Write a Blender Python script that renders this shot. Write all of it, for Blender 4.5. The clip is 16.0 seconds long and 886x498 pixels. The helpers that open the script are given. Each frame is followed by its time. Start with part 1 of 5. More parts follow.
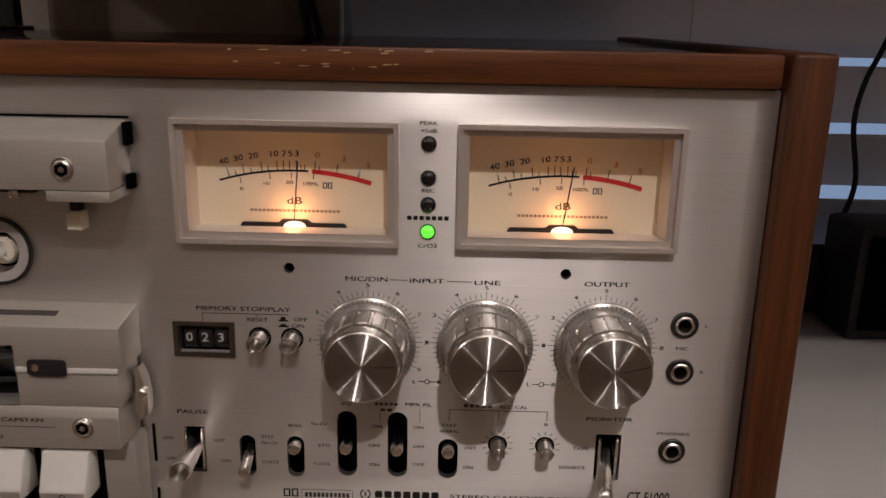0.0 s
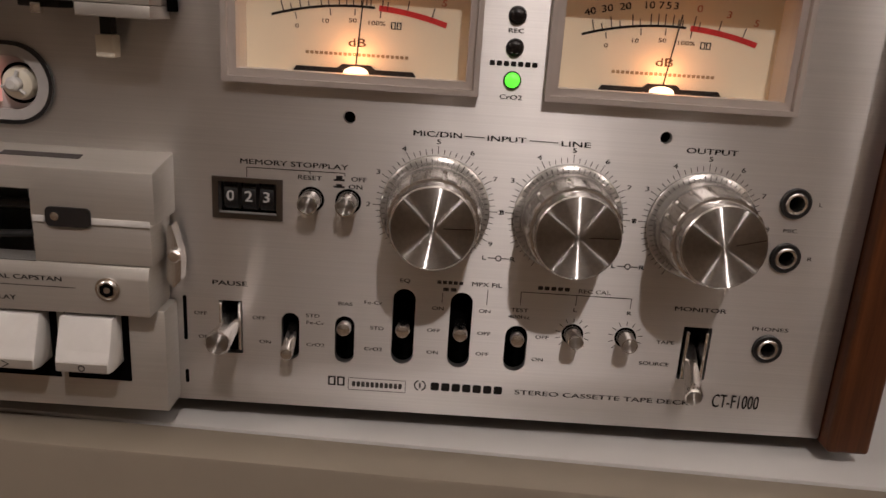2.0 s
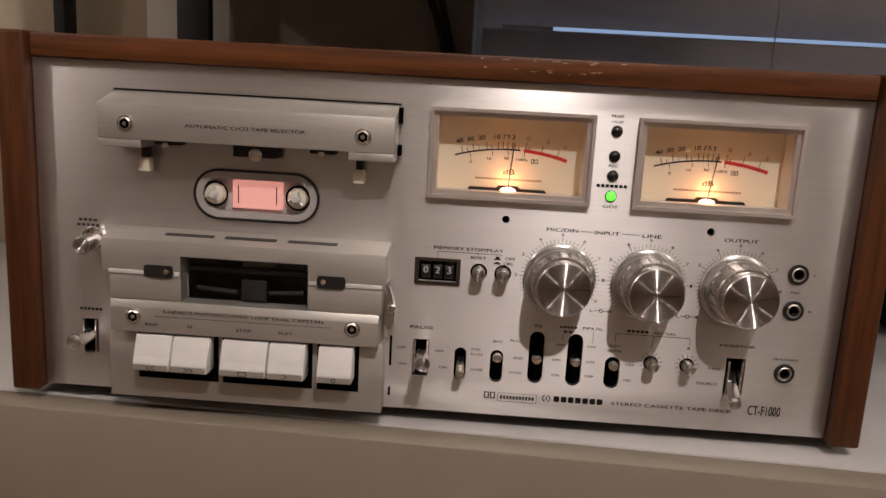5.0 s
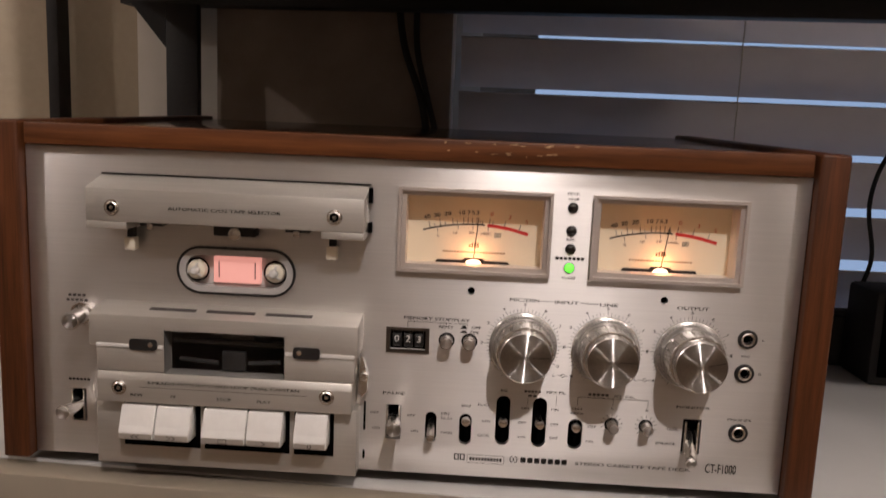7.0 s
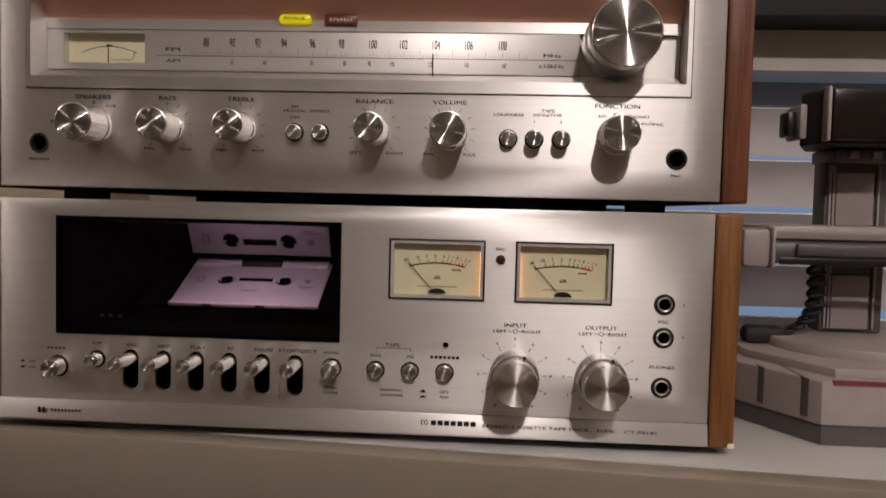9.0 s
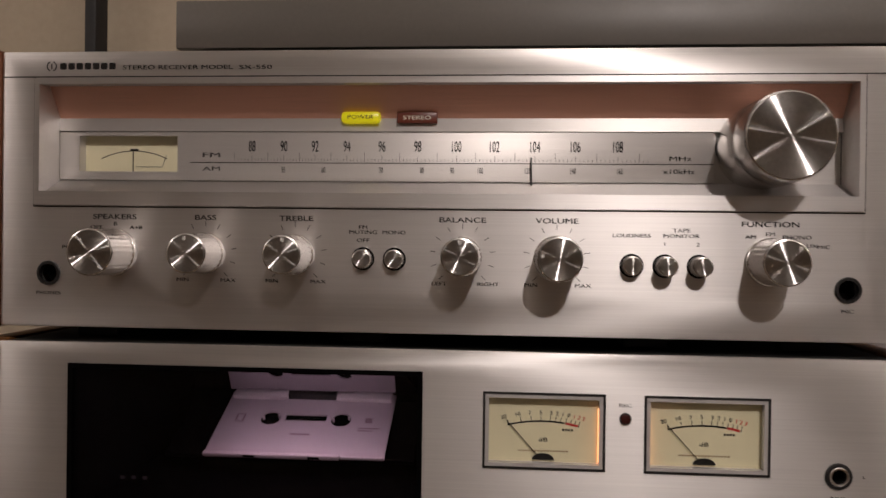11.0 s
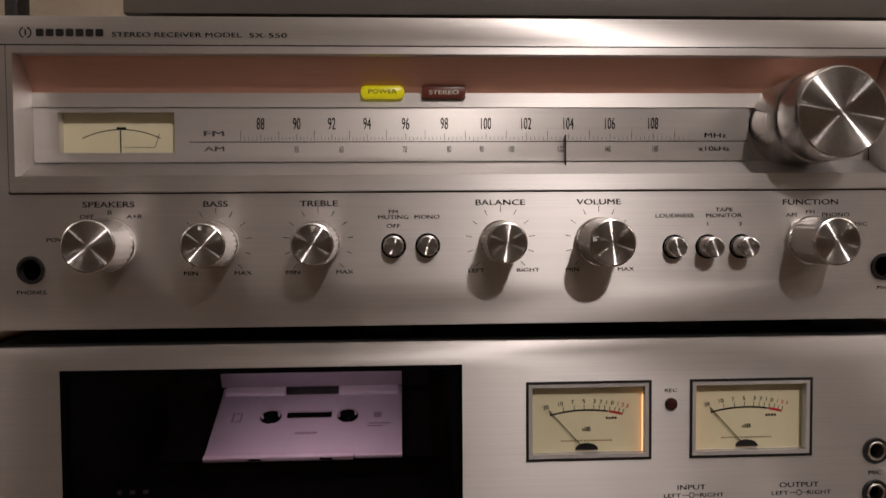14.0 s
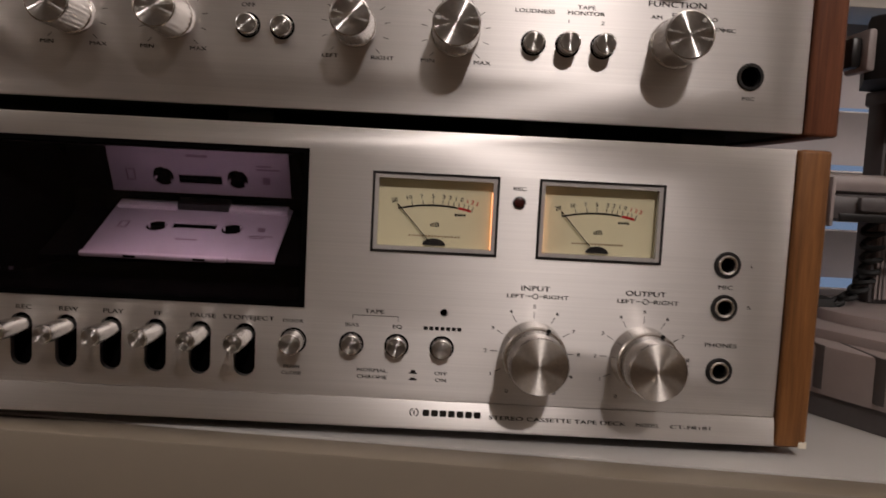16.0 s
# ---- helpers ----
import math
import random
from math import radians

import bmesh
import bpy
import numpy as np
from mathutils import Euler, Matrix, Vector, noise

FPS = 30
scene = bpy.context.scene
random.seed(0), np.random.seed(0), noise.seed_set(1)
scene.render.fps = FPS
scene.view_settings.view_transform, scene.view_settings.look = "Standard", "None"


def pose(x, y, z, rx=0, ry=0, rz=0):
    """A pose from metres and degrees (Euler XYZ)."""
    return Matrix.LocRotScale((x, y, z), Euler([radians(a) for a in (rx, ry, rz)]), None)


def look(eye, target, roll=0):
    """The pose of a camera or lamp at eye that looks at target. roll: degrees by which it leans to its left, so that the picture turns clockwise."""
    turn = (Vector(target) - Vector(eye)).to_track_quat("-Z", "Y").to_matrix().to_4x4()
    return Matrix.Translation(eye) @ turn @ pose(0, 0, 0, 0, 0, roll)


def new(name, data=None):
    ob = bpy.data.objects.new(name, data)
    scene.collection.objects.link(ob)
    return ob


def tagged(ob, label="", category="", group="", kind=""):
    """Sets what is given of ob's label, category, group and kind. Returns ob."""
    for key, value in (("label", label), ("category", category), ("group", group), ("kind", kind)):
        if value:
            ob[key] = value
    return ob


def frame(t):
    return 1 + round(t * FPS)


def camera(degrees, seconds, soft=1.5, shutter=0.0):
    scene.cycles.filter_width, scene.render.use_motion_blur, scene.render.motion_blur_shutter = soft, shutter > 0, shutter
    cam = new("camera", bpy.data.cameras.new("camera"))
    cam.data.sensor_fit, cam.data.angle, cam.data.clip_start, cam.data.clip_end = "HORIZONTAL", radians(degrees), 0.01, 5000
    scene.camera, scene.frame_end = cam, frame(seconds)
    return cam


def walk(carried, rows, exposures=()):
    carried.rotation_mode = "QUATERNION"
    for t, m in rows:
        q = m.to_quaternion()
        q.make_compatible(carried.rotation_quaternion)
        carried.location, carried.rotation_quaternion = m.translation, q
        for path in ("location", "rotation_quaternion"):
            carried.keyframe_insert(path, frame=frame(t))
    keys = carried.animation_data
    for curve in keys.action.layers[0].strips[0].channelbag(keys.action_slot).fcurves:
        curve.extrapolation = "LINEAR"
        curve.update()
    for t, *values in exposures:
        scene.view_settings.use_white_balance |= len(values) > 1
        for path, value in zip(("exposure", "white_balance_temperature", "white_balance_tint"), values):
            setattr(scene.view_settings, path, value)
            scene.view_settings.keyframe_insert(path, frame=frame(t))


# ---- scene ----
cam = camera(59.5, 16.0, shutter=0.3)
PATH = [
    (0, (0.0, 0.012, 0.236), (-0.026, 1.945, -0.277), 1.1),
    (0.5, (-0.012, 0.003, 0.244), (-0.023, 1.918, -0.333), 2.1),
    (1, (-0.013, 0.008, 0.228), (-0.028, 1.918, -0.366), 3.0),
    (1.5, (-0.02, 0.021, 0.21), (-0.028, 1.931, -0.385), 3.5),
    (2, (-0.027, 0.035, 0.191), (-0.024, 1.947, -0.394), 3.7),
    (2.5, (-0.041, 0.025, 0.195), (-0.045, 1.948, -0.355), 3.4),
    (3, (-0.063, 0.012, 0.199), (-0.097, 1.946, -0.307), 3.1),
    (3.2, (-0.074, 0.002, 0.203), (-0.129, 1.938, -0.298), 2.9),
    (5.3, (-0.07, -0.108, 0.221), (-0.16, 1.853, -0.161), 3.0),
    (5.5, (-0.067, -0.114, 0.228), (-0.163, 1.846, -0.16), 2.8),
    (6, (-0.066, -0.121, 0.228), (-0.16, 1.845, -0.127), 2.6),
    (6.5, (-0.065, -0.112, 0.224), (-0.148, 1.858, -0.112), 2.6),
    (7, (-0.057, -0.115, 0.239), (-0.14, 1.86, -0.065), 2.4),
    (7.5, (-0.055, -0.13, 0.291), (-0.131, 1.857, 0.077), 2.4),
    (7.7, (-0.049, -0.133, 0.339), (-0.147, 1.848, 0.088), 1.9),
    (8, (-0.044, -0.138, 0.391), (-0.14, 1.846, 0.163), 1.9),
    (8.5, (-0.038, -0.15, 0.458), (-0.133, 1.843, 0.322), 1.6),
    (9, (-0.039, -0.148, 0.506), (-0.156, 1.847, 0.409), 1.4),
    (9.2, (-0.042, -0.142, 0.516), (-0.167, 1.852, 0.432), 1.4),
    (11.3, (-0.1, -0.054, 0.559), (-0.255, 1.94, 0.554), 0.7),
    (11.5, (-0.113, -0.048, 0.563), (-0.249, 1.948, 0.554), 0.6),
    (12, (-0.148, -0.032, 0.569), (-0.154, 1.968, 0.564), 0.5),
    (12.5, (-0.145, -0.021, 0.587), (-0.037, 1.976, 0.568), -0.5),
    (13, (-0.143, -0.02, 0.585), (0.004, 1.974, 0.526), -1.4),
    (13.5, (-0.149, -0.031, 0.574), (-0.006, 1.962, 0.496), -1.2),
    (14, (-0.143, -0.043, 0.559), (-0.041, 1.953, 0.477), -0.4),
    (14.5, (-0.135, -0.044, 0.542), (-0.084, 1.953, 0.454), 0.6),
    (15, (-0.119, -0.036, 0.52), (-0.077, 1.961, 0.415), 1.5),
    (15.5, (-0.093, -0.039, 0.503), (-0.068, 1.955, 0.351), 2.4),
    (16, (-0.065, -0.049, 0.488), (-0.051, 1.943, 0.313), 2.9),
]
EXPOSE = [(0, -0.5), (1.5, -0.45), (3, -0.45), (5.5, -0.05), (7, 0.0), (7.5, -0.1), (8, -0.5), (9, -0.75), (11.5, -0.94), (12.5, -1.05), (14.5, -1.1), (16, -1.06)]
walk(cam, [(t, look(eye, target, roll)) for t, eye, target, roll in PATH], EXPOSE)

# ---- light ----
world = bpy.data.worlds.new("world")
scene.world = world
world.use_nodes = True
wn = world.node_tree.nodes
sky = wn.new("ShaderNodeTexSky")
sky.sky_type, sky.sun_disc, sky.sun_elevation, sky.sun_rotation = "NISHITA", False, radians(4), radians(200)
world.node_tree.links.new(sky.outputs[0], wn["Background"].inputs[0])
wn["Background"].inputs[1].default_value = 0.05

LAMP = (0.17, -0.72, 1.28)


def lamp(name, kind, place, watts, colour, size):
    data = bpy.data.lights.new(name, kind)
    data.energy, data.color = watts, colour
    if kind == "AREA":
        data.size = size
    else:
        data.shadow_soft_size = size
    ob = new(name, data)
    ob.location = place
    return ob


lamp("room_lamp", "POINT", LAMP, 44, (1.0, 0.885, 0.845), 0.022)
lamp("room_lamp", "POINT", (-2.20, -0.72, 1.50), 25, (1.0, 0.885, 0.845), 0.03)
lamp("room_lamp", "POINT", (1.75, -0.80, 1.52), 27, (1.0, 0.885, 0.845), 0.03)

# ---- materials ----


def shader(name):
    m = bpy.data.materials.new(name)
    m.use_nodes = True
    nt = m.node_tree
    return m, nt, nt.nodes["Principled BSDF"]


def coords(nt, scale):
    tc = nt.nodes.new("ShaderNodeTexCoord")
    mp = nt.nodes.new("ShaderNodeMapping")
    mp.inputs["Scale"].default_value = scale
    nt.links.new(tc.outputs["Object"], mp.inputs["Vector"])
    return mp.outputs["Vector"]


def noise_tex(nt, scale, size, detail=4, rough=0.6):
    n = nt.nodes.new("ShaderNodeTexNoise")
    n.inputs["Scale"].default_value, n.inputs["Detail"].default_value, n.inputs["Roughness"].default_value = size, detail, rough
    nt.links.new(coords(nt, scale), n.inputs["Vector"])
    return n.outputs["Fac"]


def ramp(nt, fac, stops):
    r = nt.nodes.new("ShaderNodeValToRGB")
    while len(r.color_ramp.elements) < len(stops):
        r.color_ramp.elements.new(0.5)
    for e, (p, c) in zip(r.color_ramp.elements, stops):
        e.position, e.color = p, (*c, 1)
    nt.links.new(fac, r.inputs["Fac"])
    return r.outputs["Color"]


def span(nt, fac, lo, hi):
    r = nt.nodes.new("ShaderNodeMapRange")
    r.inputs["To Min"].default_value, r.inputs["To Max"].default_value = lo, hi
    nt.links.new(fac, r.inputs["Value"])
    return r.outputs["Result"]


def bump(nt, b, fac, strength, dist):
    n = nt.nodes.new("ShaderNodeBump")
    n.inputs["Strength"].default_value, n.inputs["Distance"].default_value = strength, dist
    nt.links.new(fac, n.inputs["Height"])
    nt.links.new(n.outputs["Normal"], b.inputs["Normal"])


def metal(name, colour, rough, aniso=0.0, tangent=None, grain=None, metallic=1.0, depth=0.00002):
    """Aluminium or steel; grain: the scale of the brush marks along x, y and z."""
    m, nt, b = shader(name)
    b.inputs["Metallic"].default_value, b.inputs["Roughness"].default_value = metallic, rough
    b.inputs["Base Color"].default_value = (*colour, 1)
    b.inputs["Anisotropic"].default_value = aniso
    if tangent == "x":
        c = nt.nodes.new("ShaderNodeCombineXYZ")
        c.inputs[2].default_value = 1
        nt.links.new(c.outputs[0], b.inputs["Tangent"])
    elif tangent == "radial":
        c = nt.nodes.new("ShaderNodeTangent")
        c.direction_type, c.axis = "RADIAL", "Y"
        nt.links.new(c.outputs[0], b.inputs["Tangent"])
    if grain:
        f = noise_tex(nt, grain, 1.0, 3)
        g = noise_tex(nt, (4, 14, 90), 1.0, 3)
        lo, hi = [tuple(k * v for v in colour) for k in (0.95, 1.04)]
        nt.links.new(ramp(nt, f, ((0.3, lo), (0.7, hi))), b.inputs["Base Color"])
        nt.links.new(span(nt, g, rough - 0.025, rough + 0.025), b.inputs["Roughness"])
        bump(nt, b, f, 0.16, depth)
    return m


def paint(name, colour, rough=0.5, spec=0.5, vary=0.06, size=60, relief=0.05, coat=0.0):
    m, nt, b = shader(name)
    f = noise_tex(nt, (1, 1, 1), size, 5)
    lo, hi = [tuple(min(1, k * v) for v in colour) for k in (1 - vary, 1 + vary)]
    nt.links.new(ramp(nt, f, ((0.3, lo), (0.7, hi))), b.inputs["Base Color"])
    g = noise_tex(nt, (1, 1, 1), size * 0.13, 3)
    nt.links.new(span(nt, g, rough - 0.07, rough + 0.07), b.inputs["Roughness"])
    b.inputs["Specular IOR Level"].default_value = spec
    b.inputs["Coat Weight"].default_value = coat
    if relief:
        bump(nt, b, f, relief, 0.0006)
    return m


def wood(name, dark, light, scale, rough=0.42):
    m, nt, b = shader(name)
    f = noise_tex(nt, scale, 1.0, 6, 0.65)
    p = noise_tex(nt, tuple(6 * k for k in scale), 1.0, 3)
    big = noise_tex(nt, (9, 9, 9), 1.0, 2)
    mix = nt.nodes.new("ShaderNodeMath")
    mix.operation = "MULTIPLY_ADD"
    nt.links.new(p, mix.inputs[0])
    mix.inputs[1].default_value = 0.35
    nt.links.new(f, mix.inputs[2])
    mid = tuple((a + c) / 2 for a, c in zip(dark, light))
    nt.links.new(ramp(nt, mix.outputs[0], ((0.45, dark), (0.65, mid), (0.85, light))), b.inputs["Base Color"])
    nt.links.new(span(nt, big, rough - 0.1, rough + 0.1), b.inputs["Roughness"])
    bump(nt, b, mix.outputs[0], 0.15, 0.0003)
    b.inputs["Specular IOR Level"].default_value = 0.5 if rough < 0.2 else 0.28
    return m


def glow(name, colour, strength, base=(0.5, 0.5, 0.5)):
    m, nt, b = shader(name)
    b.inputs["Base Color"].default_value = (*base, 1)
    b.inputs["Emission Color"].default_value = (*colour, 1)
    b.inputs["Emission Strength"].default_value = strength
    b.inputs["Roughness"].default_value = 0.3
    return m


def glass(name, tint=(1, 1, 1), rough=0.0):
    """A thin clear pane: light passes straight through, with a mirror coat."""
    m, nt, b = shader(name)
    nt.nodes.remove(b)
    tr, gl, mx, fr = [nt.nodes.new("ShaderNode" + k) for k in ("BsdfTransparent", "BsdfGlossy", "MixShader", "Fresnel")]
    tr.inputs[0].default_value = (*tint, 1)
    gl.inputs["Roughness"].default_value = rough
    fr.inputs[0].default_value = 1.28
    nt.links.new(fr.outputs[0], mx.inputs[0])
    nt.links.new(tr.outputs[0], mx.inputs[1])
    nt.links.new(gl.outputs[0], mx.inputs[2])
    nt.links.new(mx.outputs[0], nt.nodes["Material Output"].inputs[0])
    return m


def turned(name, colour, rough, stretch):
    """Aluminium with concentric turning marks, which draw the highlights out into spokes."""
    m, nt, b = shader(name)
    nt.nodes.remove(b)
    g, t = nt.nodes.new("ShaderNodeBsdfAnisotropic"), nt.nodes.new("ShaderNodeTangent")
    t.direction_type, t.axis = "RADIAL", "Y"
    g.inputs["Roughness"].default_value, g.inputs["Anisotropy"].default_value = rough, stretch
    f = noise_tex(nt, (700, 700, 700), 1.0, 2)
    nt.links.new(ramp(nt, f, ((0.3, tuple(0.9 * c for c in colour)), (0.7, tuple(1.05 * c for c in colour)))), g.inputs["Color"])
    nt.links.new(t.outputs[0], g.inputs["Tangent"])
    nt.links.new(g.outputs[0], nt.nodes["Material Output"].inputs[0])
    return m


ALU = metal("brushed_aluminium", (0.70, 0.675, 0.655), 0.44, 0.90, "x", (16, 300, 2600), 0.95, 0.00003)
ALU_COARSE = metal("coarse_brushed_aluminium", (0.70, 0.675, 0.655), 0.46, 0.85, "x", (12, 300, 1700), 0.95, 0.00004)
SATIN = metal("satin_champagne_aluminium", (0.50, 0.475, 0.435), 0.43, 0.5, "x", (30, 200, 1500), 0.66)
CAP = turned("turned_aluminium", (0.68, 0.65, 0.625), 0.35, 0.89)
CHROME = metal("chrome", (0.80, 0.77, 0.74), 0.24)
TURNED = metal("knob_side_aluminium", (0.66, 0.635, 0.61), 0.25, 0.0, None, (40, 900, 40))
BEZEL = metal("bezel_aluminium", (0.60, 0.54, 0.50), 0.35, 0.0, None, (60, 300, 60), 0.55)
MIRROR = metal("mirror", (0.27, 0.24, 0.26), 0.0)
KEYTOP = paint("pale_grey_plastic", (0.60, 0.585, 0.56), 0.35, vary=0.03, size=200, relief=0.02)
CREAM = paint("cream_plastic", (0.74, 0.68, 0.56), 0.4, vary=0.05, size=90)
INK = paint("black_ink", (0.016, 0.014, 0.013), 0.7, 0.1, vary=0.2)
GREYINK = paint("worn_grey_ink", (0.06, 0.053, 0.05), 0.7, 0.1, vary=0.3, size=900)
REDINK = paint("red_ink", (0.62, 0.03, 0.03), 0.5, vary=0.1)
DIAL = paint("ivory_dial_card", (0.82, 0.74, 0.56), 0.7, vary=0.03, size=90, relief=0)
DIAL2 = paint("pale_cream_dial_card", (0.76, 0.70, 0.47), 0.7, vary=0.03, size=90, relief=0)
BLACK = paint("black_plastic", (0.012, 0.011, 0.011), 0.35, vary=0.3)
# near-black, no gloss: darkness of recesses put into the colour; also plain black parts
SLOT = paint("black_recess_shade", (0.0022, 0.0020, 0.0020), 0.9, 0.0, vary=0.3)
DARKMETAL = paint("black_painted_steel", (0.009, 0.008, 0.008), 0.6, vary=0.3, size=200)
GLOSSTOP = paint("gloss_black_top", (0.014, 0.011, 0.010), 0.14, vary=0.3, size=30, relief=0.01)
WALNUT = wood("walnut_long_grain", (0.042, 0.0132, 0.0043), (0.135, 0.045, 0.0138), (9, 220, 220))
WALNUT_TOP = wood("polished_walnut_top", (0.016, 0.007, 0.005), (0.06, 0.022, 0.011), (9, 220, 220), 0.15)
WALNUT_UP = wood("walnut_upright_grain", (0.034, 0.0105, 0.0037), (0.102, 0.033, 0.011), (220, 220, 9))
TEAK_UP = wood("lighter_wood_upright_grain", (0.10, 0.040, 0.013), (0.27, 0.118, 0.040), (200, 200, 9))
DARKWOOD_UP = wood("reddish_wood_upright_grain", (0.07, 0.024, 0.013), (0.20, 0.075, 0.038), (200, 200, 9))
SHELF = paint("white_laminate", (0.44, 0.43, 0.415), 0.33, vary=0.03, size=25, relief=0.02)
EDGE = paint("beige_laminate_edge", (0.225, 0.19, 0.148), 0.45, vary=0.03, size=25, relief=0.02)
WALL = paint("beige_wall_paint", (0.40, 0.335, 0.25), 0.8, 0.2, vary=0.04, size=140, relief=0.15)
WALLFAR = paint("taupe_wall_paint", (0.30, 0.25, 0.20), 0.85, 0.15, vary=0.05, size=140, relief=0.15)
TRIM = paint("off_white_trim", (0.62, 0.58, 0.52), 0.5, vary=0.04, size=30)
CEIL = paint("white_ceiling", (0.8, 0.78, 0.74), 0.9, 0.1, vary=0.02, size=200)
CARPET = paint("brown_carpet", (0.20, 0.15, 0.11), 0.95, 0.05, vary=0.3, size=400, relief=0.5)
BLIND = paint("grey_white_slat", (0.76, 0.71, 0.70), 0.4, vary=0.04, size=25)
# bluish white for the window light seen between blind and shade
GAPWHITE = paint("gap_light_white", (0.85, 0.85, 0.88), 0.5, vary=0.03)
SHADE = paint("dark_brown_shade", (0.32, 0.265, 0.22), 0.7, 0.15, vary=0.15, size=20)
GREYBOX = paint("dark_grey_plinth_paint", (0.112, 0.099, 0.084), 0.42, vary=0.05, size=300, relief=0.03)
# robot grey, lowered further to carry the weaker light on it
ROBOT = paint("shaded_aged_grey_plastic", (0.33, 0.283, 0.272), 0.45, vary=0.05, size=80)
ROBOTDARK = paint("dark_grey_plastic", (0.10, 0.09, 0.09), 0.45, vary=0.1, size=80)
PINKPLATE = metal("rose_tinted_panel", (0.74, 0.40, 0.29), 0.5, 0.6, "x", (22, 300, 1500), 0.5)
SILVERDIAL = metal("silver_scale_plate", (0.66, 0.63, 0.60), 0.46, 0.75, "x", (14, 300, 1800), 0.7)
CASSETTE = paint("lilac_cassette_plastic", (0.50, 0.42, 0.47), 0.3, vary=0.05, size=60, relief=0.02)
CASSLABEL = paint("lilac_cassette_moulding", (0.58, 0.50, 0.54), 0.5, vary=0.05, size=60)
RUBBER = paint("black_rubber", (0.012, 0.012, 0.012), 0.7, vary=0.3)
MAROON = paint("maroon_lens", (0.045, 0.010, 0.008), 0.25, vary=0.1)
GREEN = glow("lit_green_lens", (0.12, 1.0, 0.05), 1.6, (0.1, 0.6, 0.05))
YELLOW = glow("lit_yellow_lens", (1.0, 0.80, 0.0), 0.55, (0.5, 0.5, 0.02))
PINKGLOW = glow("lit_pink_window", (1.0, 0.40, 0.33), 0.62, (0.5, 0.3, 0.28))
WARMBULB = glow("lit_warm_bulb", (1.0, 0.80, 0.55), 2.2)
DIMBULB = glow("dim_warm_bulb", (1.0, 0.40, 0.18), 5.0)
BROWNINK = paint("brown_ink", (0.12, 0.07, 0.035), 0.7, 0.1, vary=0.2)
PALEINK = paint("faded_brown_ink", (0.36, 0.26, 0.15), 0.7, 0.1, vary=0.2)
SKYGLOW = glow("evening_sky", (0.36, 0.50, 0.78), 0.75, (0, 0, 0))
PANE = glass("clear_pane")
PALERED = paint("faded_red_ink", (0.55, 0.20, 0.11), 0.6, vary=0.1)
DIMWHITE = paint("dim_counter_white", (0.07, 0.065, 0.068), 0.6, vary=0.1)
COUNTERRIM = metal("dark_counter_rim", (0.20, 0.18, 0.165), 0.3)
RIM = paint("clear_grey_rim", (0.42, 0.40, 0.385), 0.22, vary=0.05, size=200, relief=0.01, coat=0.6)
CAPSOFT = turned("softly_turned_aluminium", (0.70, 0.665, 0.62), 0.46, 0.6)
SMOKE = glass("smoked_pane", (0.80, 0.74, 0.78))
CLEAR = metal("clear_skirt_plastic", (0.46, 0.44, 0.42), 0.22, metallic=0.7)

# ---- building helpers; u to the right, v up, d towards the viewer, in millimetres ----
PLANE = [0.275]


def P(u, v, d):
    return Vector((u / 1000, PLANE[0] - d / 1000, v / 1000))


def box(bm, u0, u1, v0, v1, d0, d1, bevel=0.0, seg=2):
    vs = [bm.verts.new(P(u, v, d)) for d in (d0, d1) for v in (v0, v1) for u in (u0, u1)]
    fs = [bm.faces.new([vs[i] for i in q]) for q in ((0, 2, 3, 1), (4, 5, 7, 6), (0, 1, 5, 4), (2, 6, 7, 3), (0, 4, 6, 2), (1, 3, 7, 5))]
    if bevel:
        bmesh.ops.bevel(bm, geom=list({e for f in fs for e in f.edges}), offset=bevel / 1000, segments=seg, affect="EDGES", profile=0.5)
    return bm


def prism(bm, outline, d0, d1, bevel=0.0):
    """outline: (u, v) pairs, pushed from depth d0 out to d1."""
    a = [bm.verts.new(P(u, v, d0)) for u, v in outline]
    b = [bm.verts.new(P(u, v, d1)) for u, v in outline]
    n = len(a)
    fs = [bm.faces.new(a), bm.faces.new(b[::-1])]
    for i in range(n):
        fs.append(bm.faces.new((a[i], b[i], b[(i + 1) % n], a[(i + 1) % n])))
    if bevel:
        bmesh.ops.bevel(bm, geom=list(fs[1].edges), offset=bevel / 1000, segments=2, affect="EDGES", profile=0.5)
    return bm


def sideprism(bm, outline, u0, u1, bevel=0.0):
    """outline: (d, v) pairs, drawn along u."""
    a = [bm.verts.new(P(u0, v, d)) for d, v in outline]
    b = [bm.verts.new(P(u1, v, d)) for d, v in outline]
    n = len(a)
    fs = [bm.faces.new(a), bm.faces.new(b[::-1])]
    for i in range(n):
        fs.append(bm.faces.new((a[i], b[i], b[(i + 1) % n], a[(i + 1) % n])))
    if bevel:
        bmesh.ops.bevel(bm, geom=list({e for f in fs for e in f.edges}), offset=bevel / 1000, segments=2, affect="EDGES", profile=0.5)
    return bm


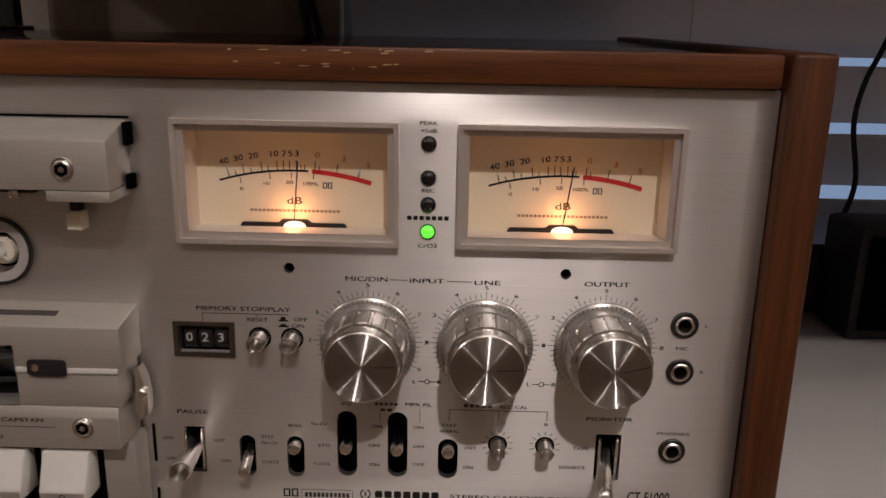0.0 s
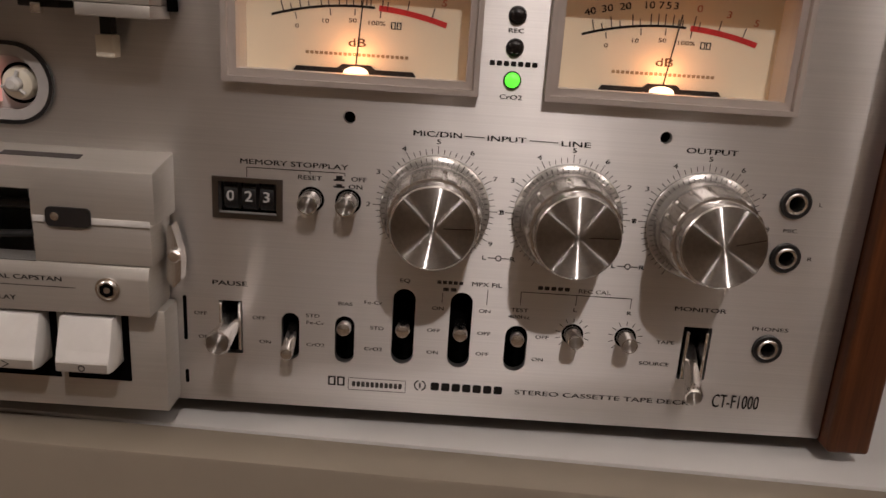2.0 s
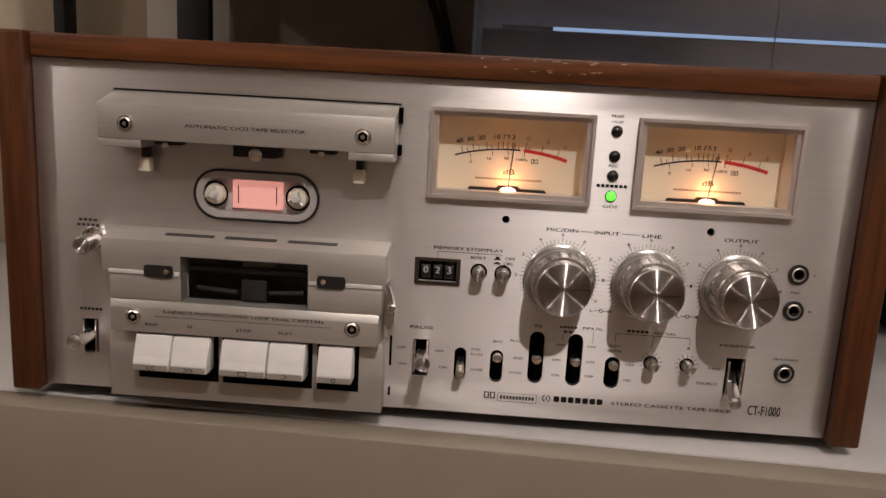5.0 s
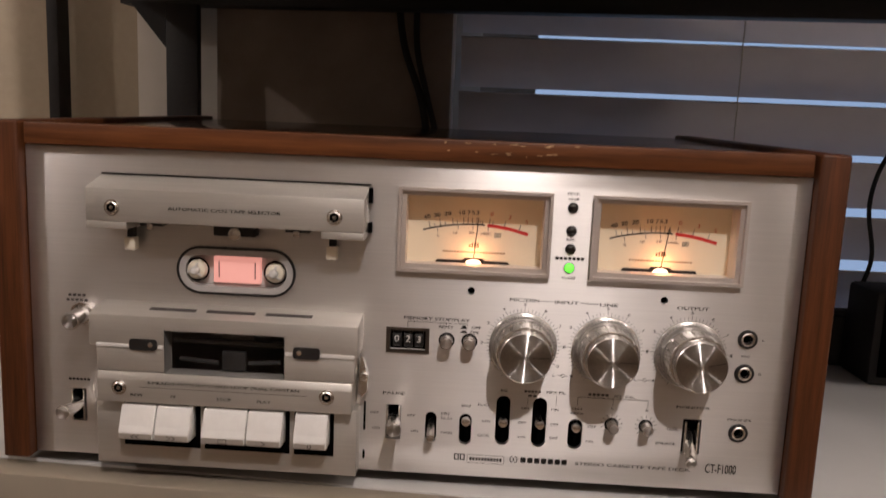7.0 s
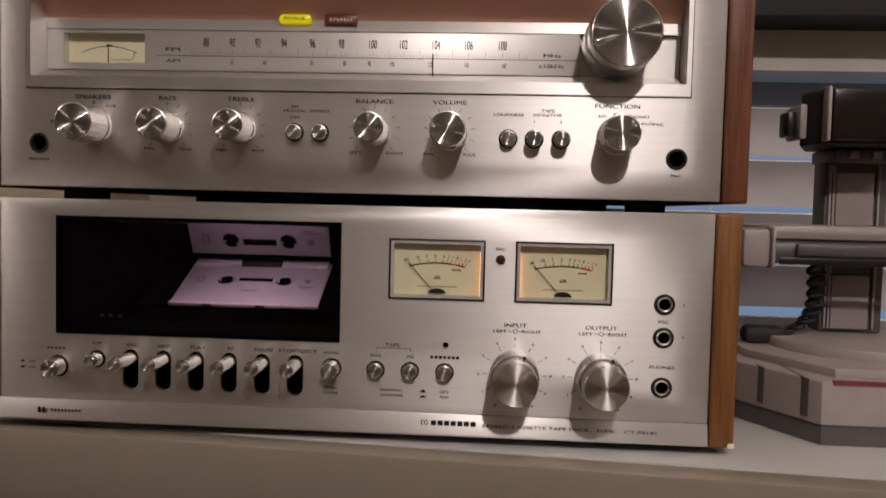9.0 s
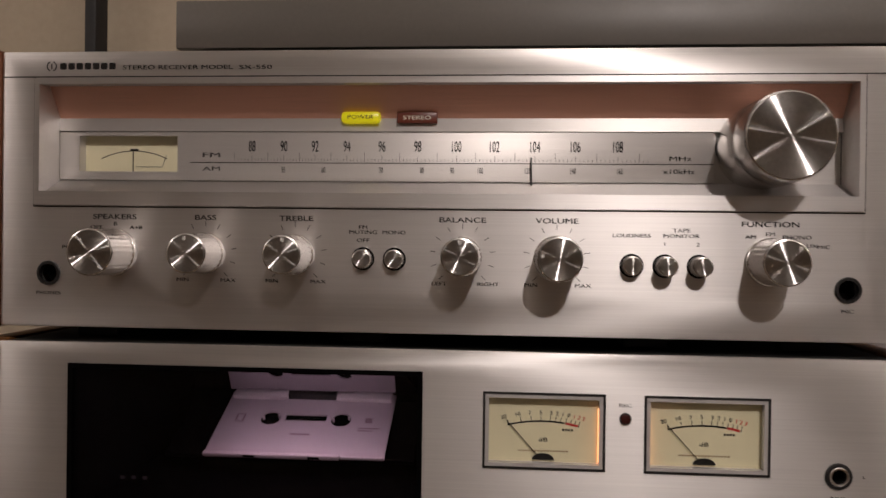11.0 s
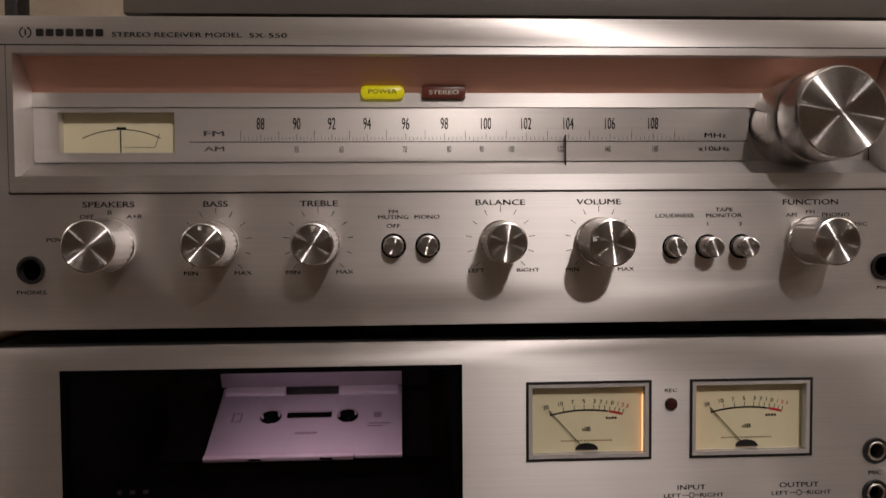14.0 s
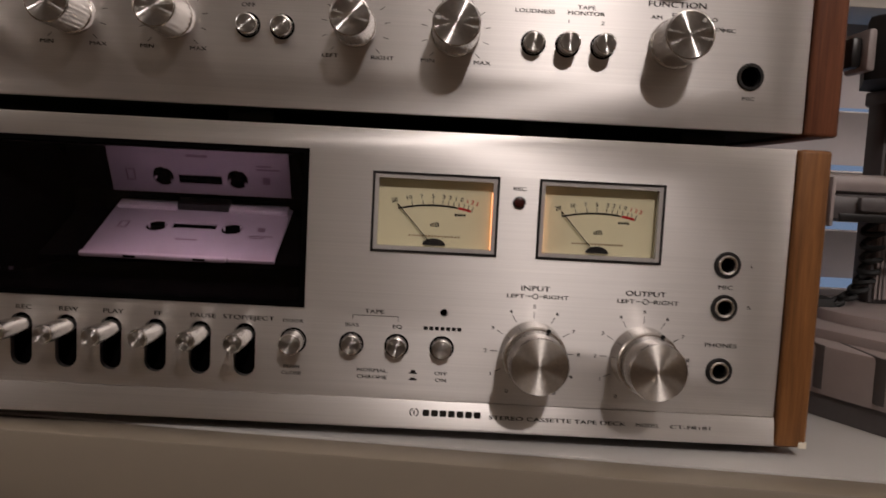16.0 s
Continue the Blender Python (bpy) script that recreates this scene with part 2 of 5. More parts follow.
def stadium(u0, u1, v0, v1, n=8, r=None):
    """A rectangle with round corners, as (u, v) pairs."""
    r = min(u1 - u0, v1 - v0) / 2 if r is None else r
    out = []
    for cu, cv, a0 in ((u1 - r, v1 - r, 0), (u0 + r, v1 - r, 90), (u0 + r, v0 + r, 180), (u1 - r, v0 + r, 270)):
        for k in range(n + 1):
            a = radians(a0 + 90 * k / n)
            q = (cu + r * math.cos(a), cv + r * math.sin(a))
            if not out or math.hypot(q[0] - out[-1][0], q[1] - out[-1][1]) > 1e-4:
                out.append(q)
    if math.hypot(out[0][0] - out[-1][0], out[0][1] - out[-1][1]) < 1e-4:
        out.pop()
    return out


def lathe(bm, u, v, profile, seg=40, flute=None, tip=None):
    """profile: (radius, depth) pairs from back to front; flute: (count, amount, d0, d1); tip: (u, v) of the front end for a leaning axis."""
    rings = []
    d0, d1 = profile[0][1], profile[-1][1]
    for r, d in profile:
        k = (d - d0) / (d1 - d0) if d1 != d0 else 0
        cu, cv = (u, v) if tip is None else (u + (tip[0] - u) * k, v + (tip[1] - v) * k)
        if r < 1e-6:
            rings.append([bm.verts.new(P(cu, cv, d))])
            continue
        ring = []
        for i in range(seg):
            a = 2 * math.pi * i / seg
            q = r
            if flute and flute[2] <= d <= flute[3]:
                q = r - flute[1] * (1 if math.cos(flute[0] * a) < -0.6 else 0)
            ring.append(bm.verts.new(P(cu + q * math.sin(a), cv + q * math.cos(a), d)))
        rings.append(ring)
    for a, b in zip(rings, rings[1:]):
        for i in range(seg):
            j = (i + 1) % seg
            if len(a) == 1:
                bm.faces.new((a[0], b[i], b[j]))
            elif len(b) == 1:
                bm.faces.new((a[i], b[0], a[j]))
            else:
                bm.faces.new((a[i], b[i], b[j], a[j]))
    return bm


def ring(bm, outer, inner, d0, d1):
    """A frame between two outlines of equal count."""
    n = len(outer)
    v = [[bm.verts.new(P(*q, d)) for q in o] for o in (outer, inner) for d in (d0, d1)]
    for i in range(n):
        j = (i + 1) % n
        bm.faces.new((v[1][i], v[1][j], v[3][j], v[3][i]))
        bm.faces.new((v[0][i], v[0][j], v[1][j], v[1][i]))
        bm.faces.new((v[3][i], v[3][j], v[2][j], v[2][i]))
    return bm


def tube(bm, points, r, seg=8):
    """A round bar through points in world metres."""
    prev = None
    for k, p in enumerate(points):
        a, b = points[max(0, k - 1)], points[min(len(points) - 1, k + 1)]
        t = (Vector(b) - Vector(a)).normalized()
        s = t.orthogonal().normalized() if prev is None else (prev - prev.dot(t) * t).normalized()
        prev = s
        w = t.cross(s)
        loop = [bm.verts.new(Vector(p) + r * (math.cos(2 * math.pi * i / seg) * s + math.sin(2 * math.pi * i / seg) * w)) for i in range(seg)]
        if k:
            for i in range(seg):
                bm.faces.new((last[i], last[(i + 1) % seg], loop[(i + 1) % seg], loop[i]))
        else:
            bm.faces.new(loop[::-1])
        last = loop
    bm.faces.new(last)
    return bm


def end_face(bm, u, v, r, d, seg=72):
    """The turned end of a knob, very slightly dished."""
    return lathe(bm, u, v, [(r, d), (r * 0.5, d - 0.01), (0, d - 0.015)], seg)


def finish(name, bm, material, sharp=0.55):
    bmesh.ops.recalc_face_normals(bm, faces=bm.faces[:])
    for f in bm.faces:
        f.smooth = True
    for e in bm.edges:
        e.smooth = len(e.link_faces) == 2 and e.calc_face_angle(0) < sharp
    me = bpy.data.meshes.new(name)
    bm.to_mesh(me)
    bm.free()
    me.materials.append(material)
    return me


def base_of(ob):
    while ob.parent:
        ob = ob.parent
    return ob.location


def part(name, bm, material, parent, label=""):
    """One mesh under a thing or a part; the bmesh is in world metres."""
    o = base_of(parent)
    for q in bm.verts:
        q.co -= o
    ob = new(name, finish(name, bm, material))
    ob.parent = parent
    return tagged(ob, label)


def thing(name, place, label, category, group="", kind=""):
    ob = new(name)
    ob.location = place
    ob.empty_display_size = 0.02
    return tagged(ob, label, category, group, kind)


def solid(name, bm, material, label, category="", kind="", group=""):
    """A thing of one mesh, with its origin at its middle bottom."""
    co = [q.co for q in bm.verts]
    o = Vector([(min(c[i] for c in co) + max(c[i] for c in co)) / 2 for i in (0, 1)] + [min(c[2] for c in co)])
    for q in bm.verts:
        q.co -= o
    ob = new(name, finish(name, bm, material))
    ob.location = o
    return tagged(ob, label, category, group, kind)


def B():
    return bmesh.new()


def carve(body, cutter):
    """body minus cutter, both bmeshes; returns a bmesh."""
    obs = []
    for k, bm in enumerate((body, cutter)):
        bmesh.ops.recalc_face_normals(bm, faces=bm.faces[:])
        me = bpy.data.meshes.new("carve")
        bm.to_mesh(me)
        bm.free()
        obs.append(new("carve", me))
    md = obs[0].modifiers.new("cut", "BOOLEAN")
    md.object, md.operation, md.solver = obs[1], "DIFFERENCE", "EXACT"
    dg = bpy.context.evaluated_depsgraph_get()
    me = bpy.data.meshes.new_from_object(obs[0].evaluated_get(dg))
    out = bmesh.new()
    out.from_mesh(me)
    for o in obs:
        old = o.data
        bpy.data.objects.remove(o)
        bpy.data.meshes.remove(old)
    bpy.data.meshes.remove(me)
    return out


def words(parent, s, u, v, h, material=None, width=0, stretch=1.45, d=0.12, name="printed_word", angle=0):
    """Lettering with capitals h high, centred on (u, v); width in mm overrides the stretch."""
    cu = bpy.data.curves.new("word", "FONT")
    cu.body, cu.size, cu.resolution_u, cu.offset = s, h / 0.7, 3, 0.0
    ob = new("word", cu)
    me = bpy.data.meshes.new_from_object(ob.evaluated_get(bpy.context.evaluated_depsgraph_get()))
    bm = bmesh.new()
    bm.from_mesh(me)
    bpy.data.objects.remove(ob)
    bpy.data.curves.remove(cu)
    bpy.data.meshes.remove(me)
    xs = [q.co.x for q in bm.verts]
    lo, hi = min(xs), max(xs)
    seeds, seen = [], set()
    for q in bm.verts:
        if q not in seen:
            seeds.append(q)
            todo = [q]
            while todo:
                w = todo.pop()
                if w not in seen:
                    seen.add(w)
                    todo += [e.other_vert(w) for e in w.link_edges]
    res = bmesh.ops.duplicate(bm, geom=list(bm.verts) + list(bm.edges) + list(bm.faces))
    twin = {q for q in res["geom"] if isinstance(q, bmesh.types.BMVert)}
    pairs = {res["vert_map"][q]: q for q in seeds}
    for q in bm.verts:
        q.co.x += (0.028 if q in twin else -0.028) * h
        q.co.y += (0.012 if q in twin else -0.012) * h
    k = width / (hi - lo) if width else stretch
    ca, sa = math.cos(radians(angle)), math.sin(radians(angle))
    for q in bm.verts:
        x, y = (q.co.x - (lo + hi) / 2) * k, q.co.y - h / 2
        q.co = P(u + x * ca - y * sa, v + x * sa + y * ca, d + (0.012 if q in twin else 0.0))
    bmesh.ops.weld_verts(bm, targetmap=pairs)
    ob = part(name, bm, material or INK, parent)
    return tagged(ob, kind="stuff") if len(s) > 1 else ob


def bars(parent, u0, u1, v, h, count, material=None, d=0.12, gap=0.25, name="printed_bar"):
    """Plain blocks in place of lettering that is not spelled out."""
    bm = B()
    w = (u1 - u0) / count
    for k in range(count):
        if k:
            part(name, bm, material or INK, parent)
            bm = B()
        q = [bm.verts.new(P(*c, d)) for c in stadium(u0 + k * w + gap * w / 2, u0 + (k + 1) * w - gap * w / 2, v - h / 2, v + h / 2, 2, min(h, w) * 0.2)]
        bm.faces.new(q)
    return part(name, bm, material or INK, parent)


def stroke(bm, a, b, w, d):
    (u0, v0), (u1, v1) = a, b
    n = math.hypot(u1 - u0, v1 - v0)
    du, dv = -(v1 - v0) / n * w / 2, (u1 - u0) / n * w / 2
    bm.faces.new([bm.verts.new(P(u0 + i * du, v0 + i * dv, d)) for i in (1, -1)] + [bm.verts.new(P(u1 + i * du, v1 + i * dv, d)) for i in (-1, 1)])


def lines(parent, strokes, w=0.25, material=None, d=0.12, name="printed_line"):
    bm = B()
    for a, b in strokes:
        stroke(bm, a, b, w, d)
    ob = part(name, bm, material or INK, parent)
    return tagged(ob, kind="stuff") if len(strokes) > 1 else ob


def ticks(parent, u, v, r0, r1, a0, a1, count, w=0.25, major=0, extra=1.5, material=None, d=0.12):
    """Radial marks; angles in degrees clockwise from the top."""
    out = []
    for k in range(count):
        a = radians(a0 + (a1 - a0) * k / max(1, count - 1))
        r = r1 + (extra if major and k % major == 0 else 0)
        out.append(((u + r0 * math.sin(a), v + r0 * math.cos(a)), (u + r * math.sin(a), v + r * math.cos(a))))
    return lines(parent, out, w, material, d, "printed_scale")


def arc(bm, u, v, r, a0, a1, w, d, n=24):
    for k in range(n):
        a, b = [radians(a0 + (a1 - a0) * (k + i) / n) for i in (0, 1)]
        bm.faces.new([bm.verts.new(P(u + q * math.sin(t), v + q * math.cos(t), d)) for q, t in ((r, a), (r, b), (r + w, b), (r + w, a))])


def jack(parent, u, v, r=5.0, collar=True):
    bm = B()
    lathe(bm, u, v, [(r, -1), (r, 0.6), (r - 0.4, 1.0), (r - 1.4, 1.0), (r - 1.5, 0.4), (r - 1.5, -1)], 32)
    j = part("jack", bm, BLACK, parent, "black ringed headphone or microphone socket")
    if collar:
        bm = B()
        lathe(bm, u, v, [(r - 1.55, 0), (r - 1.55, 1.2), (r - 1.9, 1.5), (r - 2.5, 1.3), (r - 2.7, 0.3), (r - 2.7, -6)], 32)
        part("collar", bm, CHROME, j)
    bm = B()
    lathe(bm, u, v, [(r - 1.2, -7), (r - 1.2, -6.2), (0, -6.2)], 20)
    part("socket_floor", bm, SLOT, j)
    return j


def button(parent, u, v, r, d, name="push_button", hole=True, tip=None):
    bm = B()
    lathe(bm, u, v, [(r, -3), (r, d - 0.5), (r - 0.15, d - 0.15), (r - 0.5, d)], 28, tip=tip)
    b = part(name, bm, TURNED, parent)
    t = tip or (u, v)
    bm = B()
    end_face(bm, *t, r - 0.5, d, 48)
    part("cap", bm, CAP, b)
    if hole:
        bm = B()
        lathe(bm, u, v, [(r + 0.1, 0.1), (r + 0.95, 0.1)], 28)
        part("gap_ring", bm, SLOT, b)
    return b


def knob(parent, u, v, r, d, base=None, flutes=0, mark=None, label="", rear=0.0, name="knob"):
    """A turned knob; base: (radius, depth) of a wider foot; flutes: ribs round the side; mark: degrees of the index notch."""
    k = part(name, lathe(B(), u, v, [(r - 0.2, rear), (r + 0.3, rear + 0.6), (r, d - 1.4), (r - 0.05, d - 0.7), (r - 0.2, d - 0.2), (r - 0.7, d)], 4 * flutes or 56,
                         (flutes, 0.28, rear + 0.5, d - 1.2) if flutes else None), TURNED, parent, label)
    part("cap", end_face(B(), u, v, r - 0.7, d, 72), CAP, k)
    if base:
        part("foot", lathe(B(), u, v, [(base[0], 0.05), (base[0], base[1] - 0.6), (base[0] - 0.6, base[1]), (r - 1, base[1])], 56), TURNED, k)
    if mark is not None:
        a = radians(mark)
        cu, cv = u + (r - 2.2) * math.sin(a), v + (r - 2.2) * math.cos(a)
        part("index_mark", box(B(), cu - 0.7, cu + 0.7, cv - 0.7, cv + 0.9, d - 0.3, d + 0.15, 0.1, 1), KEYTOP, k)
    return k


def slot_cut(bm, u0, u1, v0, v1, r=None, deep=-12):
    prism(bm, stadium(u0, u1, v0, v1, 6, r), deep, 6)


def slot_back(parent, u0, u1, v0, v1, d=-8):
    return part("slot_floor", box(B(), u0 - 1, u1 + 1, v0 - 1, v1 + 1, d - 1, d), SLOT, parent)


def screw(parent, u, v, d, r=3.0):
    s = part("screw", lathe(B(), u, v, [(r, d - 1), (r, d + 0.9), (r - 0.4, d + 1.2), (r * 0.62, d + 1.2), (r * 0.5, d + 0.6), (0, d + 0.6)], 24), CHROME, parent, "chrome screw in a recessed washer")
    part("washer", lathe(B(), u, v, [(r + 1.0, d + 0.05), (r + 0.8, d + 0.6), (r + 0.2, d + 0.5), (r, d + 0.3)], 24), CHROME, s)
    part("socket", lathe(B(), u, v, [(r * 0.8, d + 1.25), (r * 0.42, d + 1.25)], 6), SLOT, s)
    part("socket_pin", lathe(B(), u, v, [(r * 0.34, d + 0.65), (r * 0.3, d + 1.3), (0, d + 1.4)], 14), CHROME, s)
    return s


def brand(parent, u0, ru, u1, v, h):
    """A maker's mark drawn as a ring and plain blocks."""
    b = B()
    arc(b, u0 + ru, v, ru - 0.5, 20, 160, 0.5, 0.12, 10)
    arc(b, u0 + ru, v, ru - 0.5, 200, 340, 0.5, 0.12, 10)
    stroke(b, (u0 + ru, v - ru * 0.5), (u0 + ru, v + ru * 0.5), 0.6, 0.12)
    part("maker_mark", b, INK, parent)
    bars(parent, u0 + 2 * ru + 1.2, u1, v, h, 7, gap=0.2)

# ---- room ----


def slab(x0, x1, y0, y1, z0, z1, bevel=0.0):
    bm = B()
    old, PLANE[0] = PLANE[0], 0.0
    box(bm, x0 * 1000, x1 * 1000, z0 * 1000, z1 * 1000, -y0 * 1000, -y1 * 1000, bevel)
    PLANE[0] = old
    return bm


WX0, WX1, WZ0, WZ1 = -0.302, 1.05, -0.02, 0.655
YW = 0.63
FLOOR = -0.70
bm = carve(slab(-2.6, 2.3, YW, YW + 0.14, FLOOR, 1.75), slab(WX0, WX1, YW - 0.1, YW + 0.4, WZ0, WZ1))
solid("wall_north", bm, WALL, "beige painted wall with a window opening", "wall", "structure")
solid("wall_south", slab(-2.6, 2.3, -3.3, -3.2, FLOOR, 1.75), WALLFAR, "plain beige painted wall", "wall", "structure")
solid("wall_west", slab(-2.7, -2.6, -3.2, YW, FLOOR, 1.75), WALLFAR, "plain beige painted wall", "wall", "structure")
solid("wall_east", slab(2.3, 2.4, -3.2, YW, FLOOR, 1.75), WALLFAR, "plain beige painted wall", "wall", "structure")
solid("floor", slab(-2.7, 2.4, -3.3, YW + 0.14, FLOOR - 0.1, FLOOR), CARPET, "brown carpeted floor", "floor", "structure")
solid("ceiling", slab(-2.7, 2.4, -3.3, YW + 0.14, 1.75, 1.85), CEIL, "white painted ceiling", "ceiling", "structure")
win = thing("window_1", (0.3, YW + 0.07, WZ0), "window behind a slatted blind, evening sky outside", "window", kind="structure")
for x0, x1, z0, z1 in ((WX0, WX0 + 0.03, WZ0, WZ1), (WX1 - 0.03, WX1, WZ0, WZ1), (WX0 + 0.03, WX1 - 0.03, WZ0, WZ0 + 0.03), (WX0 + 0.03, WX1 - 0.03, WZ1 - 0.03, WZ1), (-0.09, -0.06, WZ0 + 0.03, WZ1 - 0.03)):
    part("window_frame", slab(x0, x1, YW + 0.06, YW + 0.11, z0, z1, 1.5), TRIM, win)
pn = part("pane", slab(-0.272, WX1 - 0.03, YW + 0.083, YW + 0.087, WZ0 + 0.03, WZ1 - 0.03), PANE, win)
pn.visible_shadow = False
part("window_sill", slab(WX0, WX1, YW - 0.01, YW + 0.06, WZ0 - 0.02, WZ0 - 0.001, 1.5), TRIM, win)
solid("trim", slab(-0.382, -0.303, YW - 0.014, YW - 0.0005, WZ0 - 0.05, WZ1 + 0.07, 1.5), TRIM, "off-white painted window casing", "trim", "structure")
solid("backdrop", slab(-2.5, 4.5, 2.2, 2.21, -2.0, 3.0), SKYGLOW, "pale blue evening sky outside the window", "sky", "structure")

# blind: each slat is a part
blind = thing("window_blind", (0.45, 0.595, 0.64), "grey-white slatted window blind, slats nearly closed", "blind")
YB = 0.595
PITCH = 0.0478


def slat(x0, x1, z, tilt):
    bm = B()
    n = 6
    rows = []
    for x in (x0, x1):
        for side in (0, 1):
            row = []
            for i in range(n + 1):
                s = (i / n - 0.5) * 0.050
                h = 0.0035 * (1 - (2 * i / n - 1) ** 2) + side * 0.0022
                c, q = math.cos(radians(tilt)), math.sin(radians(tilt))
                row.append(bm.verts.new((x, YB + s * c - h * q, z + s * q + h * c)))
            rows.append(row)
    a0, a1, b0, b1 = rows
    for i in range(n):
        bm.faces.new((a0[i], a0[i + 1], b0[i + 1], b0[i]))
        bm.faces.new((a1[i], a1[i + 1], b1[i + 1], b1[i]))
    for i in (0, n):
        bm.faces.new((a0[i], a1[i], b1[i], b0[i]))
    return bm


for k in range(12):
    part("slat", slat(-0.078, 1.04, 0.0605 + k * PITCH, -55), BLIND, blind)
part("headrail", slab(-0.078, 1.04, YB - 0.03, YB + 0.03, 0.638, 0.692, 2), TRIM, blind)
for x in (0.16, 0.42, 0.80):
    part("ladder_cord", tube(B(), [(x, YB - 0.027, 0.05), (x, YB - 0.027, 0.36), (x, YB - 0.027, 0.637)], 0.0006, 6), TRIM, blind)
part("bottom_rail", slab(-0.078, 1.04, YB - 0.02, YB + 0.02, 0.012, 0.024, 2), BLIND, blind)
# two white rods stand in for daylight through the gap beside the shade
part("gap_light_lower", tube(B(), [(-0.0838, 0.598, 0.20), (-0.0846, 0.598, 0.285)], 0.0010, 8), GAPWHITE, blind, "white line for window light between blind and shade")
part("gap_light_upper", tube(B(), [(-0.0846, 0.598, 0.2852), (-0.0855, 0.598, 0.637)], 0.0016, 8), GAPWHITE, blind)
dark = thing("roller_shade", (-0.2, 0.6, 0.66), "dark brown drawn window shade", "shade")
part("cloth", slab(-0.3005, -0.0865, 0.600, 0.603, 0.0, 0.66), SHADE, dark)
part("bottom_bar", slab(-0.305, -0.0865, 0.597, 0.606, -0.012, 0.0, 1), SHADE, dark)
part("roller", tube(B(), [(-0.305, 0.603, 0.675), (-0.0865, 0.603, 0.675)], 0.018, 16), SHADE, dark)


# ---- furniture ----
def turned_slab(cx, cy, ang, x0, x1, y0, y1, z0, z1, bevel=1.0):
    bm = slab(x0, x1, y0, y1, z0, z1, bevel)
    c, q = math.cos(radians(ang)), math.sin(radians(ang))
    for v in bm.verts:
        x, y = v.co.x, v.co.y
        v.co.x, v.co.y = cx + x * c - y * q, cy + x * q + y * c
    return bm


DECK_Z = 0.050
desk = thing("desk", (0.0, 0.42, FLOOR), "white laminate desk with a deep front board", "desk")
part("desktop", turned_slab(-0.1, 0.252, -2.9, -0.95, 1.15, 0.0182, 0.36, DECK_Z - 0.022, DECK_Z, 0.6), SHELF, desk)
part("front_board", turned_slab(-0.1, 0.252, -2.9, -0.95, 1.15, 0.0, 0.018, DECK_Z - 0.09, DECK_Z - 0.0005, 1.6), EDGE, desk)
for x in (-0.95, 0.93):
    for y in (0.31, 0.50):
        part("leg", slab(x, x + 0.05, y, y + 0.04, FLOOR, DECK_Z - 0.0224, 1.5), DARKMETAL, desk, "black steel leg")
SHELF_Z = 0.378
upper = thing("upper_shelf", (0.0, 0.42, SHELF_Z), "white laminate shelf on black steel posts", "shelf")
part("board", turned_slab(-0.08, 0.249, -5.0, -0.33, 1.15, 0.0182, 0.33, SHELF_Z - 0.022, SHELF_Z, 0.6), SHELF, upper)
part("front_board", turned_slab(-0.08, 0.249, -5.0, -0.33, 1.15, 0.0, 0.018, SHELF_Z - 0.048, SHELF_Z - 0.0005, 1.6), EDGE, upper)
part("back_rail", turned_slab(-0.08, 0.25, -5.0, -0.33, 1.0, 0.305, 0.325, SHELF_Z - 0.040, SHELF_Z - 0.0224, 1.0), DARKMETAL, upper, "black steel rail")
part("post", slab(-0.334, -0.306, 0.565, 0.575, DECK_Z, SHELF_Z - 0.0405, 1.0), DARKMETAL, upper, "black square steel post")
bm = B()
old, PLANE[0] = PLANE[0], 0.0
prism(bm, [(-334.5, 338), (-366, 338), (-334.5, 300)], -566, -574)
PLANE[0] = old
part("gusset", bm, DARKMETAL, upper, "black steel corner brace")
pole = thing("black_pole", (-0.443, 0.61, FLOOR), "slim black upright pole before the wall", "pole")
part("shaft", slab(-0.460, -0.449, 0.60, 0.622, FLOOR + 0.02, 1.3, 2), DARKMETAL, pole)
part("foot", slab(-0.50, -0.39, 0.54, 0.625, FLOOR, FLOOR + 0.02, 2), DARKMETAL, pole)

# dark grey shelf on the wall above
ws = thing("wall_shelf", (0.1, 0.56, 0.674), "dark grey wall shelf with a black underside", "shelf")
part("front", slab(-0.332, 0.75, 0.50, 0.512, 0.699, 0.735, 1.2), GREYBOX, ws)
part("body", slab(-0.318, 0.745, 0.514, YW - 0.001, 0.674, 0.732, 1.0), DARKMETAL, ws)
part("end_bracket", slab(-0.330, -0.3185, 0.513, YW - 0.001, 0.668, 0.6985, 1.0), TRIM, ws, "off-white bracket")
part("knob", slab(-0.163, -0.147, 0.53, 0.545, 0.7325, 0.7405, 1.0), DARKMETAL, ws)
# added panel outside, so the sky glow between slats stops towards the left
solid("sky_blocker", slab(-3.0, 0.03, 1.2, 1.3, -2.0, 3.0), SHADE, "added dark panel outside that hides the sky on the left", "wall", "structure")

# black boxes and leads behind the units
bx = thing("black_box", (0.35, 0.545, DECK_Z), "low black plastic box lying on the desk", "box")
part("body", slab(0.190, 0.46, 0.553, 0.568, DECK_Z, 0.094, 2), DARKMETAL, bx)
part("lid", slab(0.190, 0.46, 0.553, 0.568, 0.0945, 0.099, 1.5), DARKMETAL, bx)
sp = thing("small_speaker", (0.39, 0.48, DECK_Z), "small black loudspeaker standing on the desk", "loudspeaker")
part("cabinet", slab(0.262, 0.42, 0.500, 0.55, DECK_Z, 0.127, 4), DARKMETAL, sp)
part("grille", slab(0.268, 0.414, 0.497, 0.4995, DECK_Z + 0.008, 0.121, 1), SLOT, sp)


